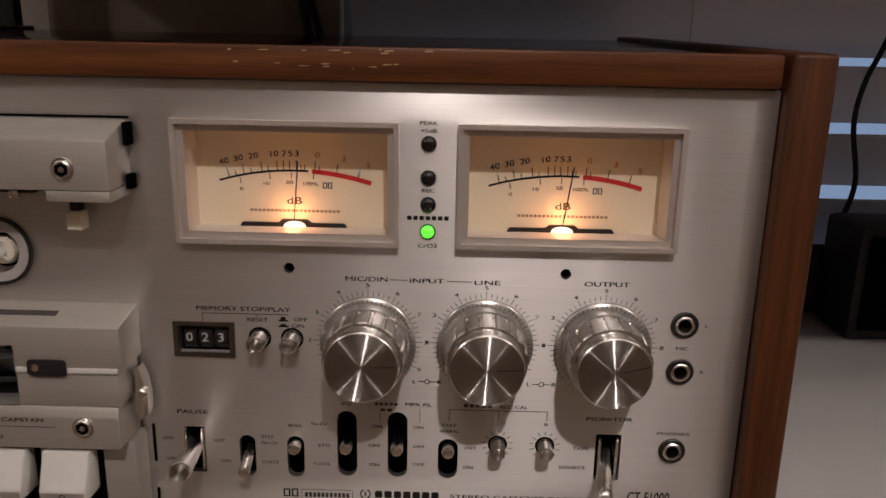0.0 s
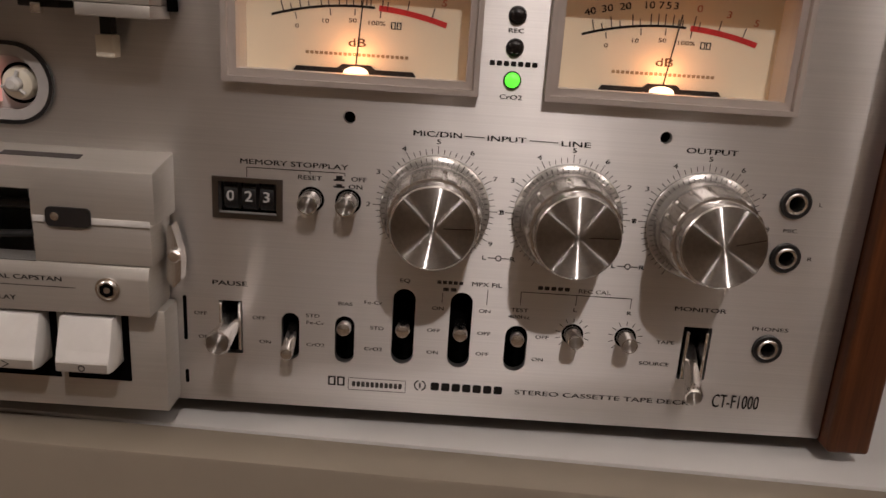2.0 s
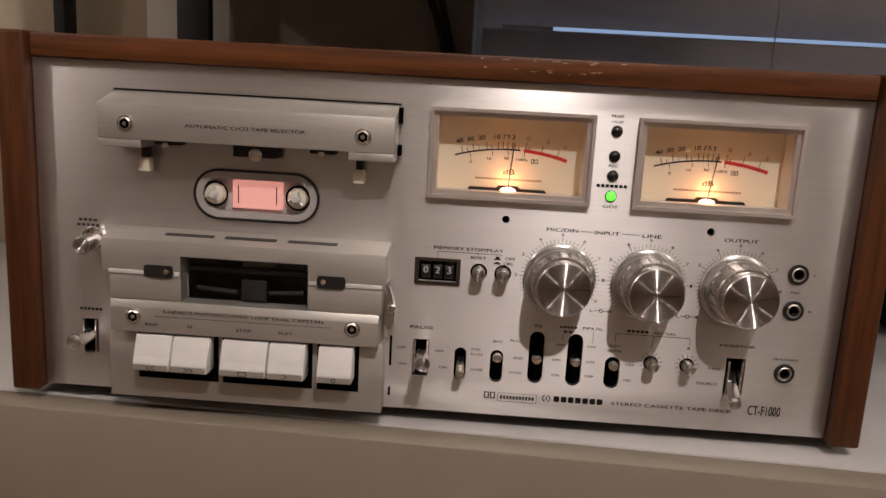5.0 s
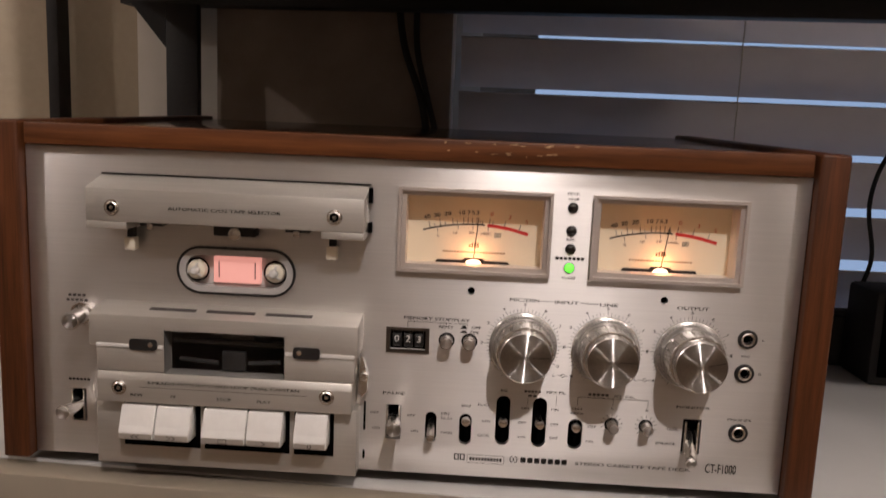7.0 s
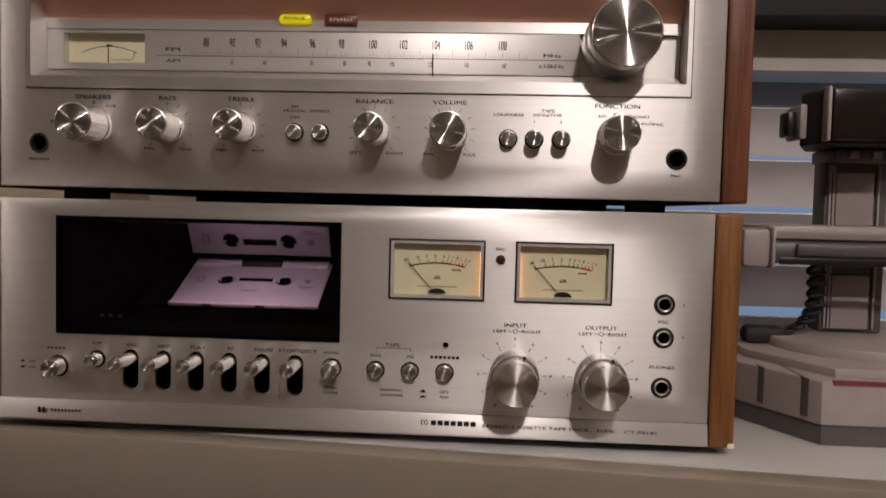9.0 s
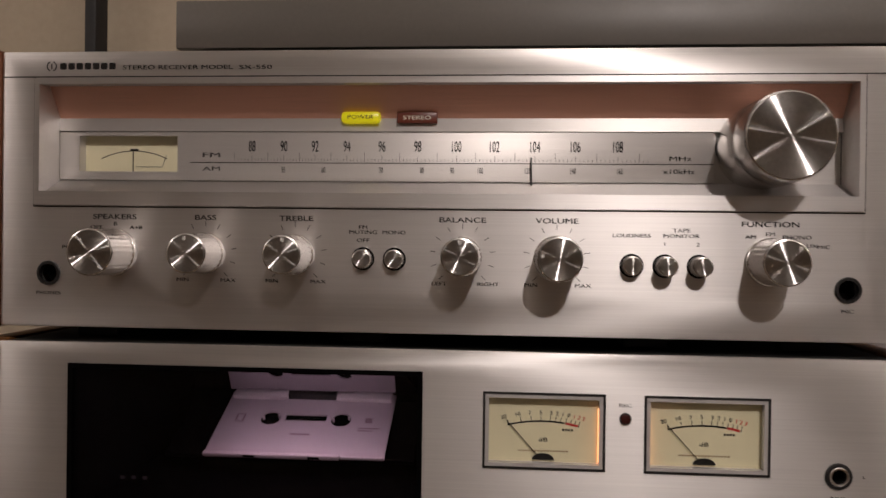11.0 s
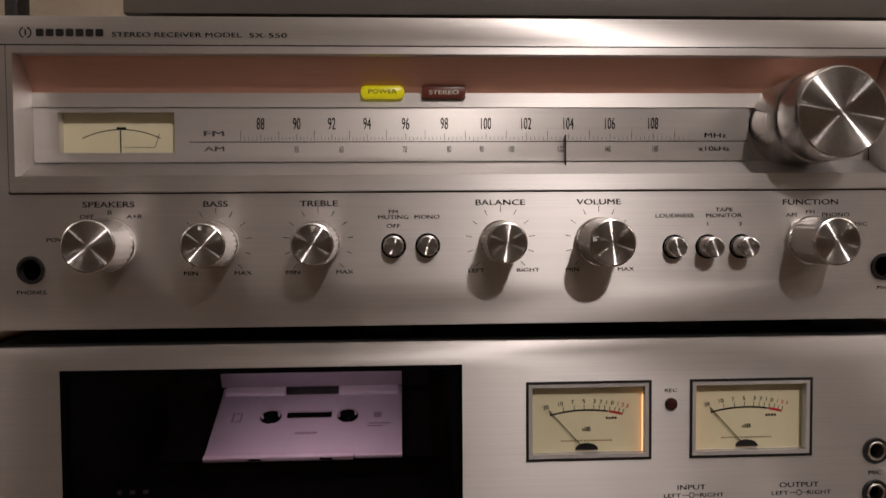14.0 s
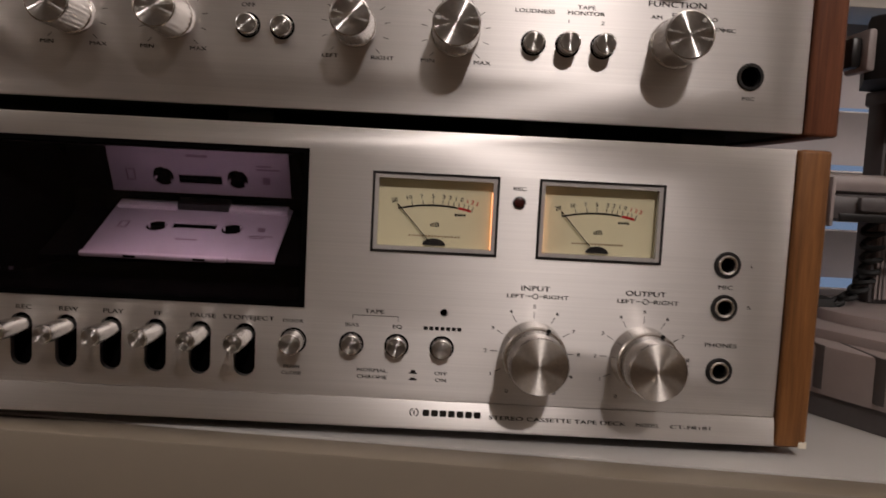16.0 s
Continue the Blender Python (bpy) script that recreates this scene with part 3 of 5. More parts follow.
def lead(points, r, label):
    """A slack lead through a few points, smoothed."""
    pts = []
    n = len(points)
    for i in range(n - 1):
        p0, p1, p2, p3 = [Vector(points[max(0, min(n - 1, i + k))]) for k in (-1, 0, 1, 2)]
        for s in range(8):
            t = s / 8
            pts.append(0.5 * (2 * p1 + (p2 - p0) * t + (2 * p0 - 5 * p1 + 4 * p2 - p3) * t * t + (3 * p1 - p0 - 3 * p2 + p3) * t ** 3))
    pts.append(Vector(points[-1]))
    return solid("cable", tube(B(), pts, r, 8), RUBBER, label, "cable", group="loose cables")


lead([(0.318, 0.55, 0.352), (0.303, 0.555, 0.30), (0.288, 0.555, 0.245), (0.277, 0.555, 0.215), (0.274, 0.555, 0.186), (0.281, 0.555, 0.146), (0.272, 0.553, 0.112), (0.268, 0.55, 0.088)], 0.0019, "thin black lead hanging before the blind")
lead([(-0.135, 0.588, 0.355), (-0.128, 0.588, 0.31), (-0.112, 0.588, 0.265), (-0.104, 0.586, 0.22), (-0.10, 0.58, 0.16), (-0.11, 0.572, 0.053)], 0.0032, "black lead hanging behind the cassette deck")
lead([(-0.118, 0.590, 0.355), (-0.117, 0.590, 0.31), (-0.106, 0.590, 0.265), (-0.094, 0.588, 0.22), (-0.088, 0.58, 0.16), (-0.09, 0.572, 0.053)], 0.0028, "black lead hanging behind the cassette deck")

# ---- cassette deck with its wooden case ----
PLANE[0] = 0.275


def raised(bm):
    """The case climbs 7.5 mm from front to back."""
    for v in bm.verts:
        if v.co.z > 0.2 and v.co.y > 0.285:
            v.co.z += (v.co.y - 0.285) * 0.0272
    return bm


deck = thing("cassette_deck", (-0.091, 0.42, DECK_Z), "silver-faced cassette deck in a walnut case on the desk", "cassette deck", "hi-fi units")
plate = box(B(), -290, 107.5, 57.5, 223, -3, 0, 0.5)
cut = B()
METERS1 = ((-96.5, -19), (1, 77.5))
for a, b in METERS1:
    box(cut, a + 2, b - 2, 169, 208, -10, 5)
box(cut, -99, -80.5, 125, 135.5, -10, 5)
for c in ((-58, 158), (40, 158)):
    prism(cut, stadium(c[0] - 1.9, c[0] + 1.9, c[1] - 1.9, c[1] + 1.9, 6), -10, 5)
SLOTS1 = ((-79, -73, 75, 92), (-61, -54.5, 75, 92), (-42, -34.5, 76, 103), (-23, -15.5, 76, 103), (-4, 3.5, 76, 92.5))
for q in SLOTS1:
    slot_cut(cut, *q)
RECTS1 = ((-100, -92, 76, 95), (55, 64.5, 77, 96), (-270, -261.5, 76, 94))
for q in RECTS1:
    slot_cut(cut, *q, r=0.4)
for c in ((83.5, 140), (83.5, 122), (83.5, 90)):
    prism(cut, stadium(c[0] - 3.4, c[0] + 3.4, c[1] - 3.4, c[1] + 3.4, 6), -10, 5)
slot_cut(cut, -210.5, -149.5, 150, 174)
part("faceplate", carve(plate, cut), ALU, deck, "brushed aluminium front panel")
part("chassis", box(B(), -288, 105, 59, 222, -284, -34), DARKMETAL, deck)
part("top_strip", box(B(), -288.5, 106, 223.3, 234.5, -14, 4, 1.2), WALNUT, deck, "walnut veneered strip with chipped edges")
part("top_panel", raised(box(B(), -288.5, 106, 223.5, 232.5, -285, -14.3, 0.6)), WALNUT_TOP, deck, "polished very dark walnut top")
for u0, u1 in ((-305, -290.6), (108.0, 122.5)):
    part("side_panel", raised(box(B(), u0, u1, 55.5, 235, -286, 6, 1.5, 3)), WALNUT_UP, deck, "walnut veneered side panel")
part("bottom_panel", box(B(), -289, 106.5, 55.8, 57.2, -284, -4), DARKMETAL, deck)
for u in (-260, 80):
    for d in (-24, -260):
        part("foot", box(B(), u - 9, u + 9, 50, 55.7, d - 9, d + 9, 1.5), RUBBER, deck)
random.seed(4)
bm = B()
for k in range(20):
    u = -35 + random.gauss(0, 26) if k < 20 else random.uniform(-60, 40)
    v = random.choice((random.uniform(226, 229.5), random.uniform(232.4, 233.6)))
    w, h = random.uniform(0.8, 4.2), random.uniform(0.2, 0.55)
    bm.faces.new([bm.verts.new(P(u + x * w + random.uniform(-0.3, 0.3), v + y * h, 4.06)) for x, y in ((-0.5, -0.3), (-0.1, -0.5), (0.4, -0.2), (0.5, 0.4), (0, 0.5), (-0.4, 0.3))])
part("chipped_veneer", bm, paint("bare_chipped_wood", (0.42, 0.27, 0.15), 0.7, vary=0.2, size=300), deck, "small chips in the veneer")["kind"] = "stuff"


def meter1(u0, u1, lean):
    """A backlit level meter with a black and red decibel scale."""
    c = (u0 + u1) / 2
    m = part("level_meter", ring(B(), [(u0, 167), (u1, 167), (u1, 210), (u0, 210)], [(u0 + 1.7, 168.7), (u1 - 1.7, 168.7), (u1 - 1.7, 208.3), (u0 + 1.7, 208.3)], 0, 3.2), BEZEL, deck, "lit level meter with an ivory dial")
    part("inner_bezel", ring(B(), [(u0 + 1.75, 168.75), (u1 - 1.75, 168.75), (u1 - 1.75, 208.25), (u0 + 1.75, 208.25)], [(u0 + 4, 171), (u1 - 4, 171), (u1 - 4, 206), (u0 + 4, 206)], -3, 1.2), BEZEL, m)
    for q in ((u0 + 2.1, u0 + 3.9, 168, 208.9), (u1 - 3.9, u1 - 2.1, 168, 208.9), (u0 + 4, u1 - 4, 168.5, 170.4), (u0 + 4, u1 - 4, 206.5, 208.6)):
        part("well_wall", box(B(), *q, -13, -3.2), TRIM, m)
    part("dial", box(B(), u0 + 3, u1 - 3, 168.5, 208.5, -14, -12), DIAL, m, "ivory dial card")
    D = -11.9
    R, cv = 93, 97.5
    b = B()
    arc(b, c, cv, R, -16.8, 3.2, 0.75, D)
    part("scale_arc", b, INK, m)
    b = B()
    arc(b, c, cv, R - 0.4, 4.0, 17.3, 1.7, D)
    part("red_arc", b, REDINK, m)
    for s, a, mat in (("40", -14.6, 0), ("30", -11.5, 0), ("20", -8.3, 0), ("10", -3.9, 0), ("7", -1.85, 0), ("5", -0.6, 0), ("3", 0.7, 0), ("0", 5.0, 1), ("3", 10.4, 1), ("5", 15.6, 1)):
        t = radians(a)
        words(m, s, c + (R + 6.6) * math.sin(t), cv + (R + 6.6) * math.cos(t), 2.1, PALERED if mat else INK, d=D, stretch=1.25, angle=-a)
    st = []
    for a, n in ((-14.4, 4), (-11, 4), (-7, 4), (-3.6, 4), (-2.2, 4), (-0.9, 4), (0.6, 4), (-12.8, 2.4), (-9.4, 2.4), (-5.6, 2.4), (1.6, 2.6), (2.4, 2.6), (4.6, 4.2), (5.6, 2.6), (9.4, 4.2), (14.2, 4.2)):
        t = radians(a)
        st.append(((c + R * math.sin(t), cv + R * math.cos(t)), (c + (R + n) * math.sin(t), cv + (R + n) * math.cos(t))))
    for a in (-12.2, -5.4, -0.6, 4.4):
        t = radians(a)
        st.append(((c + (R - 2.4) * math.sin(t), cv + (R - 2.4) * math.cos(t)), (c + (R - 0.4) * math.sin(t), cv + (R - 0.4) * math.cos(t))))
    lines(m, st, 0.32, INK, D, "printed_scale")
    for s, du, v in (("0", -19, 184), ("10", -10, 186), ("50", -1.6, 186.6), ("100%", 6.0, 186.2)):
        words(m, s, c + du, v, 1.3, BROWNINK, d=D)
    for q in (10.4, 12.2):
        part("printed_block", ring(B(), [(c + q, 184.6), (c + q + 1.5, 184.6), (c + q + 1.5, 186.8), (c + q, 186.8)], [(c + q + 0.35, 184.9), (c + q + 1.15, 184.9), (c + q + 1.15, 186.5), (c + q + 0.35, 186.5)], D - 0.1, D), INK, m)
    words(m, "dB", c, 180, 2.6, BROWNINK, d=D)
    bars(m, c - 16.5, c + 16.5, 176.2, 1.0, 22, PALEINK, d=D)
    part("lamp_shade", prism(B(), [(c - 20, 170.4), (c + 19, 170.4), (c + 18, 171.9), (c + 6, 171.9), (c + 4.5, 173.2), (c - 4.5, 173.2), (c - 6, 171.9), (c - 19, 171.9)], -11.8, -10.8), BLACK, m, "black cover over the meter lamp")
    part("bulb", prism(B(), [(c + 4.0 * math.cos(math.pi * i / 14), 170.5 + 2.1 * math.sin(math.pi * i / 14)) for i in range(15)], -10.75, -10.3), WARMBULB, m, "lit warm bulb")
    a = radians(lean)
    part("needle", tube(B(), [P(c, 173, -9.8), P(c + 21.5 * math.tan(a), 194.5, -9.8)], 0.00022, 6), INK, m)
    pane = part("pane", box(B(), u0 + 1.8, u1 - 1.8, 168.8, 208.2, -2.6, -1.8), PANE, m)
    pane.visible_shadow = False
    lamp("meter_lamp", "POINT", P(c, 175.6, -7.0), 0.0065, (1.0, 0.38, 0.15), 0.0022)


for (a, b), lean in zip(METERS1, (5.0, 8.0)):
    meter1(a, b, lean)
# signal lamps between the meters
for v, mat in ((203, MAROON), (191.3, MAROON), (182, MAROON), (172.4, GREEN)):
    s = part("signal_lamp", lathe(B(), -9, v, [(2.7, 0.05), (2.7, 0.5), (2.3, 0.6)], 24), BLACK, deck, "lit green signal lamp" if mat is GREEN else "unlit dark signal lamp")
    part("lens", lathe(B(), -9, v, [(2.3, 0.3), (2.2, 1.1), (1.3, 1.9), (0, 2.2)], 24), mat if mat is GREEN else GLOSSTOP, s)
words(deck, "PEAK", -9, 210, 1.3, GREYINK)
words(deck, "+5dB", -9, 207.4, 1.3, GREYINK)
words(deck, "REC", -9, 186.9, 1.3, GREYINK)
bars(deck, -16.5, -1.5, 177.2, 1.5, 7)
words(deck, "CrO2", -9, 167.3, 1.4)
for c in ((-58, 158), (40, 158)):
    part("trim_hole", lathe(B(), *c, [(2.1, -8), (2.1, -7), (0, -7)], 16), SLOT, deck)
# tape counter
cn = part("tape_counter", ring(B(), [(-101, 123.5), (-78.5, 123.5), (-78.5, 137), (-101, 137)], [(-99, 125.2), (-80.5, 125.2), (-80.5, 135.5), (-99, 135.5)], 0, 0.7), COUNTERRIM, deck, "three digit tape counter showing 023")
part("counter_floor", box(B(), -100, -79.5, 124, 136.5, -8, -6), SLOT, cn)
for u, s in ((-95.5, "0"), (-89.7, "2"), (-84, "3")):
    w = part("number_wheel", sideprism(B(), [(-4 + 3.2 * math.cos(t), 130.3 + 4.6 * math.sin(t)) for t in [2 * math.pi * i / 20 for i in range(20)]], u - 2.2, u + 2.2), BLACK, cn)
    words(w, s, u, 130.8, 3.4, KEYTOP, d=-0.6, stretch=1.1, name="digit")
pc = part("pane", box(B(), -99.5, -80, 124.5, 136, -0.4, 0.2), PANE, cn)
pc.visible_shadow = False
words(deck, "MEMORY STOP/PLAY", -75, 142.3, 1.6, width=34)
lines(deck, [((-90, 137.3), (-90, 140.4)), ((-90, 140.4), (-59, 140.4)), ((-70, 140.4), (-70, 139.4)), ((-59, 140.4), (-59, 139.4))], 0.25)
words(deck, "RESET", -70, 138.3, 1.4)
words(deck, "OFF", -54.5, 138.7, 1.4)
words(deck, "ON", -55.5, 136.2, 1.4)
part("printed_symbol", prism(B(), [(-62.5, 137.8), (-59, 137.8), (-59, 138.4), (-59.8, 138.4), (-59.8, 139.5), (-61.7, 139.5), (-61.7, 138.4), (-62.5, 138.4)], 0.02, 0.12), INK, deck)
part("printed_symbol", prism(B(), [(-62.5, 135.6), (-59, 135.6), (-59, 136.2), (-59.8, 136.2), (-59.8, 136.8), (-61.7, 136.8), (-61.7, 136.2), (-62.5, 136.2)], 0.02, 0.12), INK, deck)
for u in (-69.5, -57.7):
    button(deck, u, 131.3, 3.2, 8.0)
# large level knobs
for u, name in ((-30, "mic"), (12.3, "line"), (54.8, "out")):
    kv = 130.6
    k = part("level_knob", lathe(B(), u, kv, [(14.2, 6.6), (14.6, 7.2), (14.2, 17.4), (13.7, 18.0), (12.4, 18.2)], 216, (18, 0.95, 7.0, 17.6)), TURNED, deck, "large turned aluminium level knob with a clear skirt")
    part("skirt", lathe(B(), u, kv, [(17.4, 0.1), (17.4, 1.6), (16.9, 2.1), (15.6, 2.6), (14.9, 6.4), (13.6, 6.6)], 72), CLEAR, k, "clear plastic skirt with a scale")
    st = []
    for i in range(51):
        t = radians(-150 + 300 * i / 50)
        st.append(((u + 15.8 * math.sin(t), kv + 15.8 * math.cos(t)), (u + (16.9 if i % 5 else 17.1) * math.sin(t), kv + (16.9 if i % 5 else 17.1) * math.cos(t))))
    lines(k, st, 0.24, INK, 2.66, "printed_scale")
    part("front_knob", lathe(B(), u, kv, [(12.5, 18.2), (13.0, 18.6), (12.9, 22.4), (12.7, 23.4), (12.3, 23.8)], 144, (12, 0.22, 18.4, 22.6)), TURNED, k)
    part("cap", end_face(B(), u, kv, 12.3, 23.8, 96), CAP, k)
    part("index_line", tube(B(), [P(u + 3, kv + (0.3 if name != "out" else 0.8), 23.8), P(u + 11.6, kv + (0.6 if name != "out" else 3.0), 23.9)], 0.00012, 4), SLOT, k)
    ticks(deck, u, 131, 17.4, 19.0, -150, 150, 51, 0.22, 5, 0.9)
    for i in range(2, 10):
        if (i == 9 and name == "out") or (i == 9 and name == "line"):
            continue
        t = radians(-150 + 30 * i)
        words(deck, str(i), u + 21.3 * math.sin(t), 131 + 21.3 * math.cos(t), 1.5)
words(deck, "MIC/DIN", -30.5, 154.6, 1.7, width=15)
words(deck, "INPUT", -9, 154.4, 1.7, width=12)
words(deck, "LINE", 12.5, 154.2, 1.7, width=9)
lines(deck, [((-22.3, 154.5), (-16, 154.4)), ((-2, 154.4), (7, 154.3))], 0.25)
words(deck, "OUTPUT", 54.8, 154.6, 1.7, width=16)
for u in (-8.5, 33.5):
    words(deck, "L", u - 4.6, 115.6, 1.5)
    words(deck, "R", u + 4.6, 115.6, 1.5)
    b = B()
    arc(b, u, 115.6, 0.7, 0, 360, 0.35, 0.12, 14)
    stroke(b, (u - 3.4, 115.6), (u - 1.1, 115.6), 0.3, 0.12)
    stroke(b, (u + 1.1, 115.6), (u + 3.4, 115.6), 0.3, 0.12)
    part("printed_symbol", b, INK, deck)
for v in (140, 122, 90):
    jack(deck, 83.5, v, 5.0)
words(deck, "MIC", 83.5, 131, 1.3, GREYINK)
words(deck, "L", 91.5, 140, 1.3, GREYINK)
words(deck, "R", 91.5, 122, 1.3, GREYINK)
words(deck, "PHONES", 83.5, 97, 1.3, GREYINK, width=12)
# switches
for q in SLOTS1:
    slot_back(deck, *q)
for q in RECTS1:
    slot_back(deck, *q)


def paddle(u, v, tip, length, r0=2.6, r1=3.6, label="chrome lever switch"):
    """A lever that swells towards a turned end."""
    b = part("lever_switch", lathe(B(), u, v, [(r0, -6), (r0, 1), (r0 + 0.2, 4), (r1, length - 3), (r1, length - 0.8), (r1 - 0.5, length)], 28, tip=tip), CHROME, deck, label)
    part("cap", end_face(B(), *tip, r1 - 0.5, length, 48), CAP, b)
    for s in (-1, 1):
        part("guide", box(B(), u + s * 3.2 - 0.5, u + s * 3.2 + 0.5, v - 8.5, v + 8.5, -6, 1.2, 0.3, 1), CHROME, b)


paddle(-96, 86, (-93.2, 90.6), 25, 2.7, 3.9)
paddle(-265.8, 85, (-261.2, 89.6), 25, 2.7, 3.9)
paddle(59.7, 86, (56.8, 77.5), 15, 2.4, 3.0)
for u, v, tip, n, r in ((-76, 85, (-75.6, 80.5), 9, 2.2), (-57.7, 88, (-57.5, 89.4), 6, 2.4), (-38.3, 89.4, (-38.2, 90), 6, 2.4), (-19.3, 89.6, (-19.2, 90.2), 6.5, 2.4), (-0.3, 88.3, (-0.2, 88.9), 5, 2.4)):
    part("toggle_switch", lathe(B(), u, v, [(r - 0.4, -6), (r - 0.3, 0), (r, n - 1.6), (r - 0.3, n - 0.4), (r - 1.2, n), (0, n + 0.1)], 24, tip=tip), CHROME, deck, "small chrome toggle in a black slot")
for u in (18.3, 36.0):
    ticks(deck, u, 90.8, 4.2, 5.8, -135, 135, 11, 0.25)
    button(deck, u, 90.8, 2.7, 7.5, "trim_knob")
W = lambda s, u, v, h=1.25, mat=GREYINK, **k: words(deck, s, u, v, h, mat, **k)
W("PAUSE", -96, 101.2, 1.6, INK, width=11.5)
W("OFF", -106, 90); W("ON", -105, 81.5)
W("OFF", -86.5, 89.5); W("ON", -84.5, 81)
W("STD", -68.5, 91.5); W("Fe-Cr", -67.6, 89); W("CrO2", -67.5, 81)
W("BIAS", -57.7, 96.5)
W("EQ", -38.3, 106, 1.3, INK); W("Fe-Cr", -48.5, 97.5); W("STD", -47, 88.5); W("CrO2", -48, 80.8)
W("ON", -27, 97); W("OFF", -28, 89); W("ON", -28, 81)
bars(deck, -28, -19, 106.2, 1.2, 5, GREYINK); bars(deck, -26, -21, 103.8, 1.2, 2, GREYINK)
lines(deck, [((-25.8, 99), (-25.8, 102.5)), ((-11, 99.2), (-11, 104.6))], 0.22, GREYINK)
W("MPX FIL", -11.4, 106.3, 1.4, INK); W("ON", -11.5, 97); W("OFF", -11.2, 89); W("OFF", -11.2, 81.5)
W("TEST", 0, 98.2, 1.3, INK); W("400Hz", 0, 95.8, 1.3, INK)
W("OFF", 8.3, 89); W("ON", 7.5, 80.8)
bars(deck, 5, 16, 106.4, 1.3, 5, GREYINK); W("REC CAL", 24, 106.2, 1.3, GREYINK)
lines(deck, [((0, 100), (0, 104.6)), ((0, 104.6), (36.3, 104.6)), ((18.3, 104.6), (18.3, 101)), ((36.3, 104.6), (36.3, 101))], 0.25)
W("L", 18.3, 99.5, 1.3, INK); W("R", 36.2, 99.5, 1.3, INK)
W("MONITOR", 59.5, 102.3, 1.5, INK, width=17)
W("TAPE", 49.5, 90, 1.3); W("SOURCE", 46.8, 82, 1.3)
for q in (-63, -59.9):
    part("printed_block", ring(B(), [(q, 66.4), (q + 2.6, 66.4), (q + 2.6, 69.8), (q, 69.8)], [(q + 0.6, 66.9), (q + 2.0, 66.9), (q + 2.0, 69.3), (q + 0.6, 69.3)], 0.02, 0.12), INK, deck)
lines(deck, [((-56, 65.2), (-36.5, 65.2)), ((-36.5, 65.2), (-36.5, 69.6)), ((-36.5, 69.6), (-56, 69.6)), ((-56, 69.6), (-56, 65.2))], 0.22, GREYINK)
bars(deck, -55, -37.5, 67.4, 2.0, 11, GREYINK)
brand(deck, -33.6, 2.1, -3, 68.3, 3.0)
words(deck, "STEREO CASSETTE TAPE DECK", 31, 68.2, 1.7, GREYINK, width=60)
words(deck, "CT-F1000", 76.5, 69.8, 5.0, INK, width=15.9)

# transport: head cover
T = part("head_cover", sideprism(B(), [(0, 187.5), (0, 209.5), (18, 204), (18, 187.5)], -250, -111.5, 0.6), SATIN, deck, "satin aluminium head cover bar")
for u0, u1 in ((-250, -229.5), (-132.5, -111.5)):
    part("cover_end", sideprism(B(), [(2, 183.8), (2, 187.4), (18, 187.4), (18, 183.8)], u0, u1, 0.4), SATIN, T)
screw(T, -236.5, 194.6, 18)
screw(T, -126, 194.6, 18)
words(T, "AUTOMATIC CrO2 TAPE SELECTOR", -180.5, 195.2, 1.6, INK, width=56, d=18.15)
for v0, v1 in ((201, 208.5), (186, 191)):
    part("hinge_gap", box(B(), -111.4, -109.8, v0, v1, 0.1, 5), SLOT, T)
part("cover_seam", box(B(), -250, -110.8, 209.6, 210.3, 0.05, 0.6), SLOT, T)
for u in (-232.5, -129):
    p = part("guide_pin", box(B(), u - 2.6, u + 2.6, 172, 178.5, 3, 8.5, 0.4), CREAM, deck, "cream plastic guide pin")
    part("pin_arm", box(B(), u - 1.6, u + 1.6, 178.6, 187.2, 3, 7), DARKMETAL, p)
part("head_block", box(B(), -189, -168, 181.5, 187.3, 0.5, 9, 0.4), DARKMETAL, deck, "dark tape heads under the cover")
part("head_tip", lathe(B(), -178, 182.8, [(3.2, 8.9), (3.2, 9.8), (2.5, 10.2), (0, 10.2)], 20), CHROME, deck)
for u in (-220, -146):
    part("roller_arm", box(B(), u - 6, u + 6, 185.2, 187.3, 2, 11, 0.4), DARKMETAL, deck)
    part("roller_pin", box(B(), u - 1.5, u + 1.5, 183.5, 186.4, 11.05, 13, 0.3), CHROME, deck)
# cassette window with hubs
cw = part("cassette_window", ring(B(), stadium(-211.2, -148.8, 149.4, 174.6), stadium(-210, -150, 150.6, 173.4), 0, 1.2), BLACK, deck, "oval window on the loaded cassette, lit pink")
part("window_rim", ring(B(), stadium(-209.9, -150.1, 150.7, 173.3), stadium(-206.5, -153.5, 153.9, 170.1), -2.5, 0.9), RIM, cw, "clear plastic rim")
part("window_floor", prism(B(), stadium(-211, -149, 149.5, 174.5), -8, -5), KEYTOP, cw)
part("tape_window", box(B(), -192.5, -168, 155.5, 169, -4.9, -1.5, 0.3), PINKGLOW, cw, "pink lit tape window")
for u in (-189.6, -170.6):
    part("tape_edge", box(B(), u - 0.25, u + 0.25, 158, 166.8, -1.45, -1.3), INK, cw)
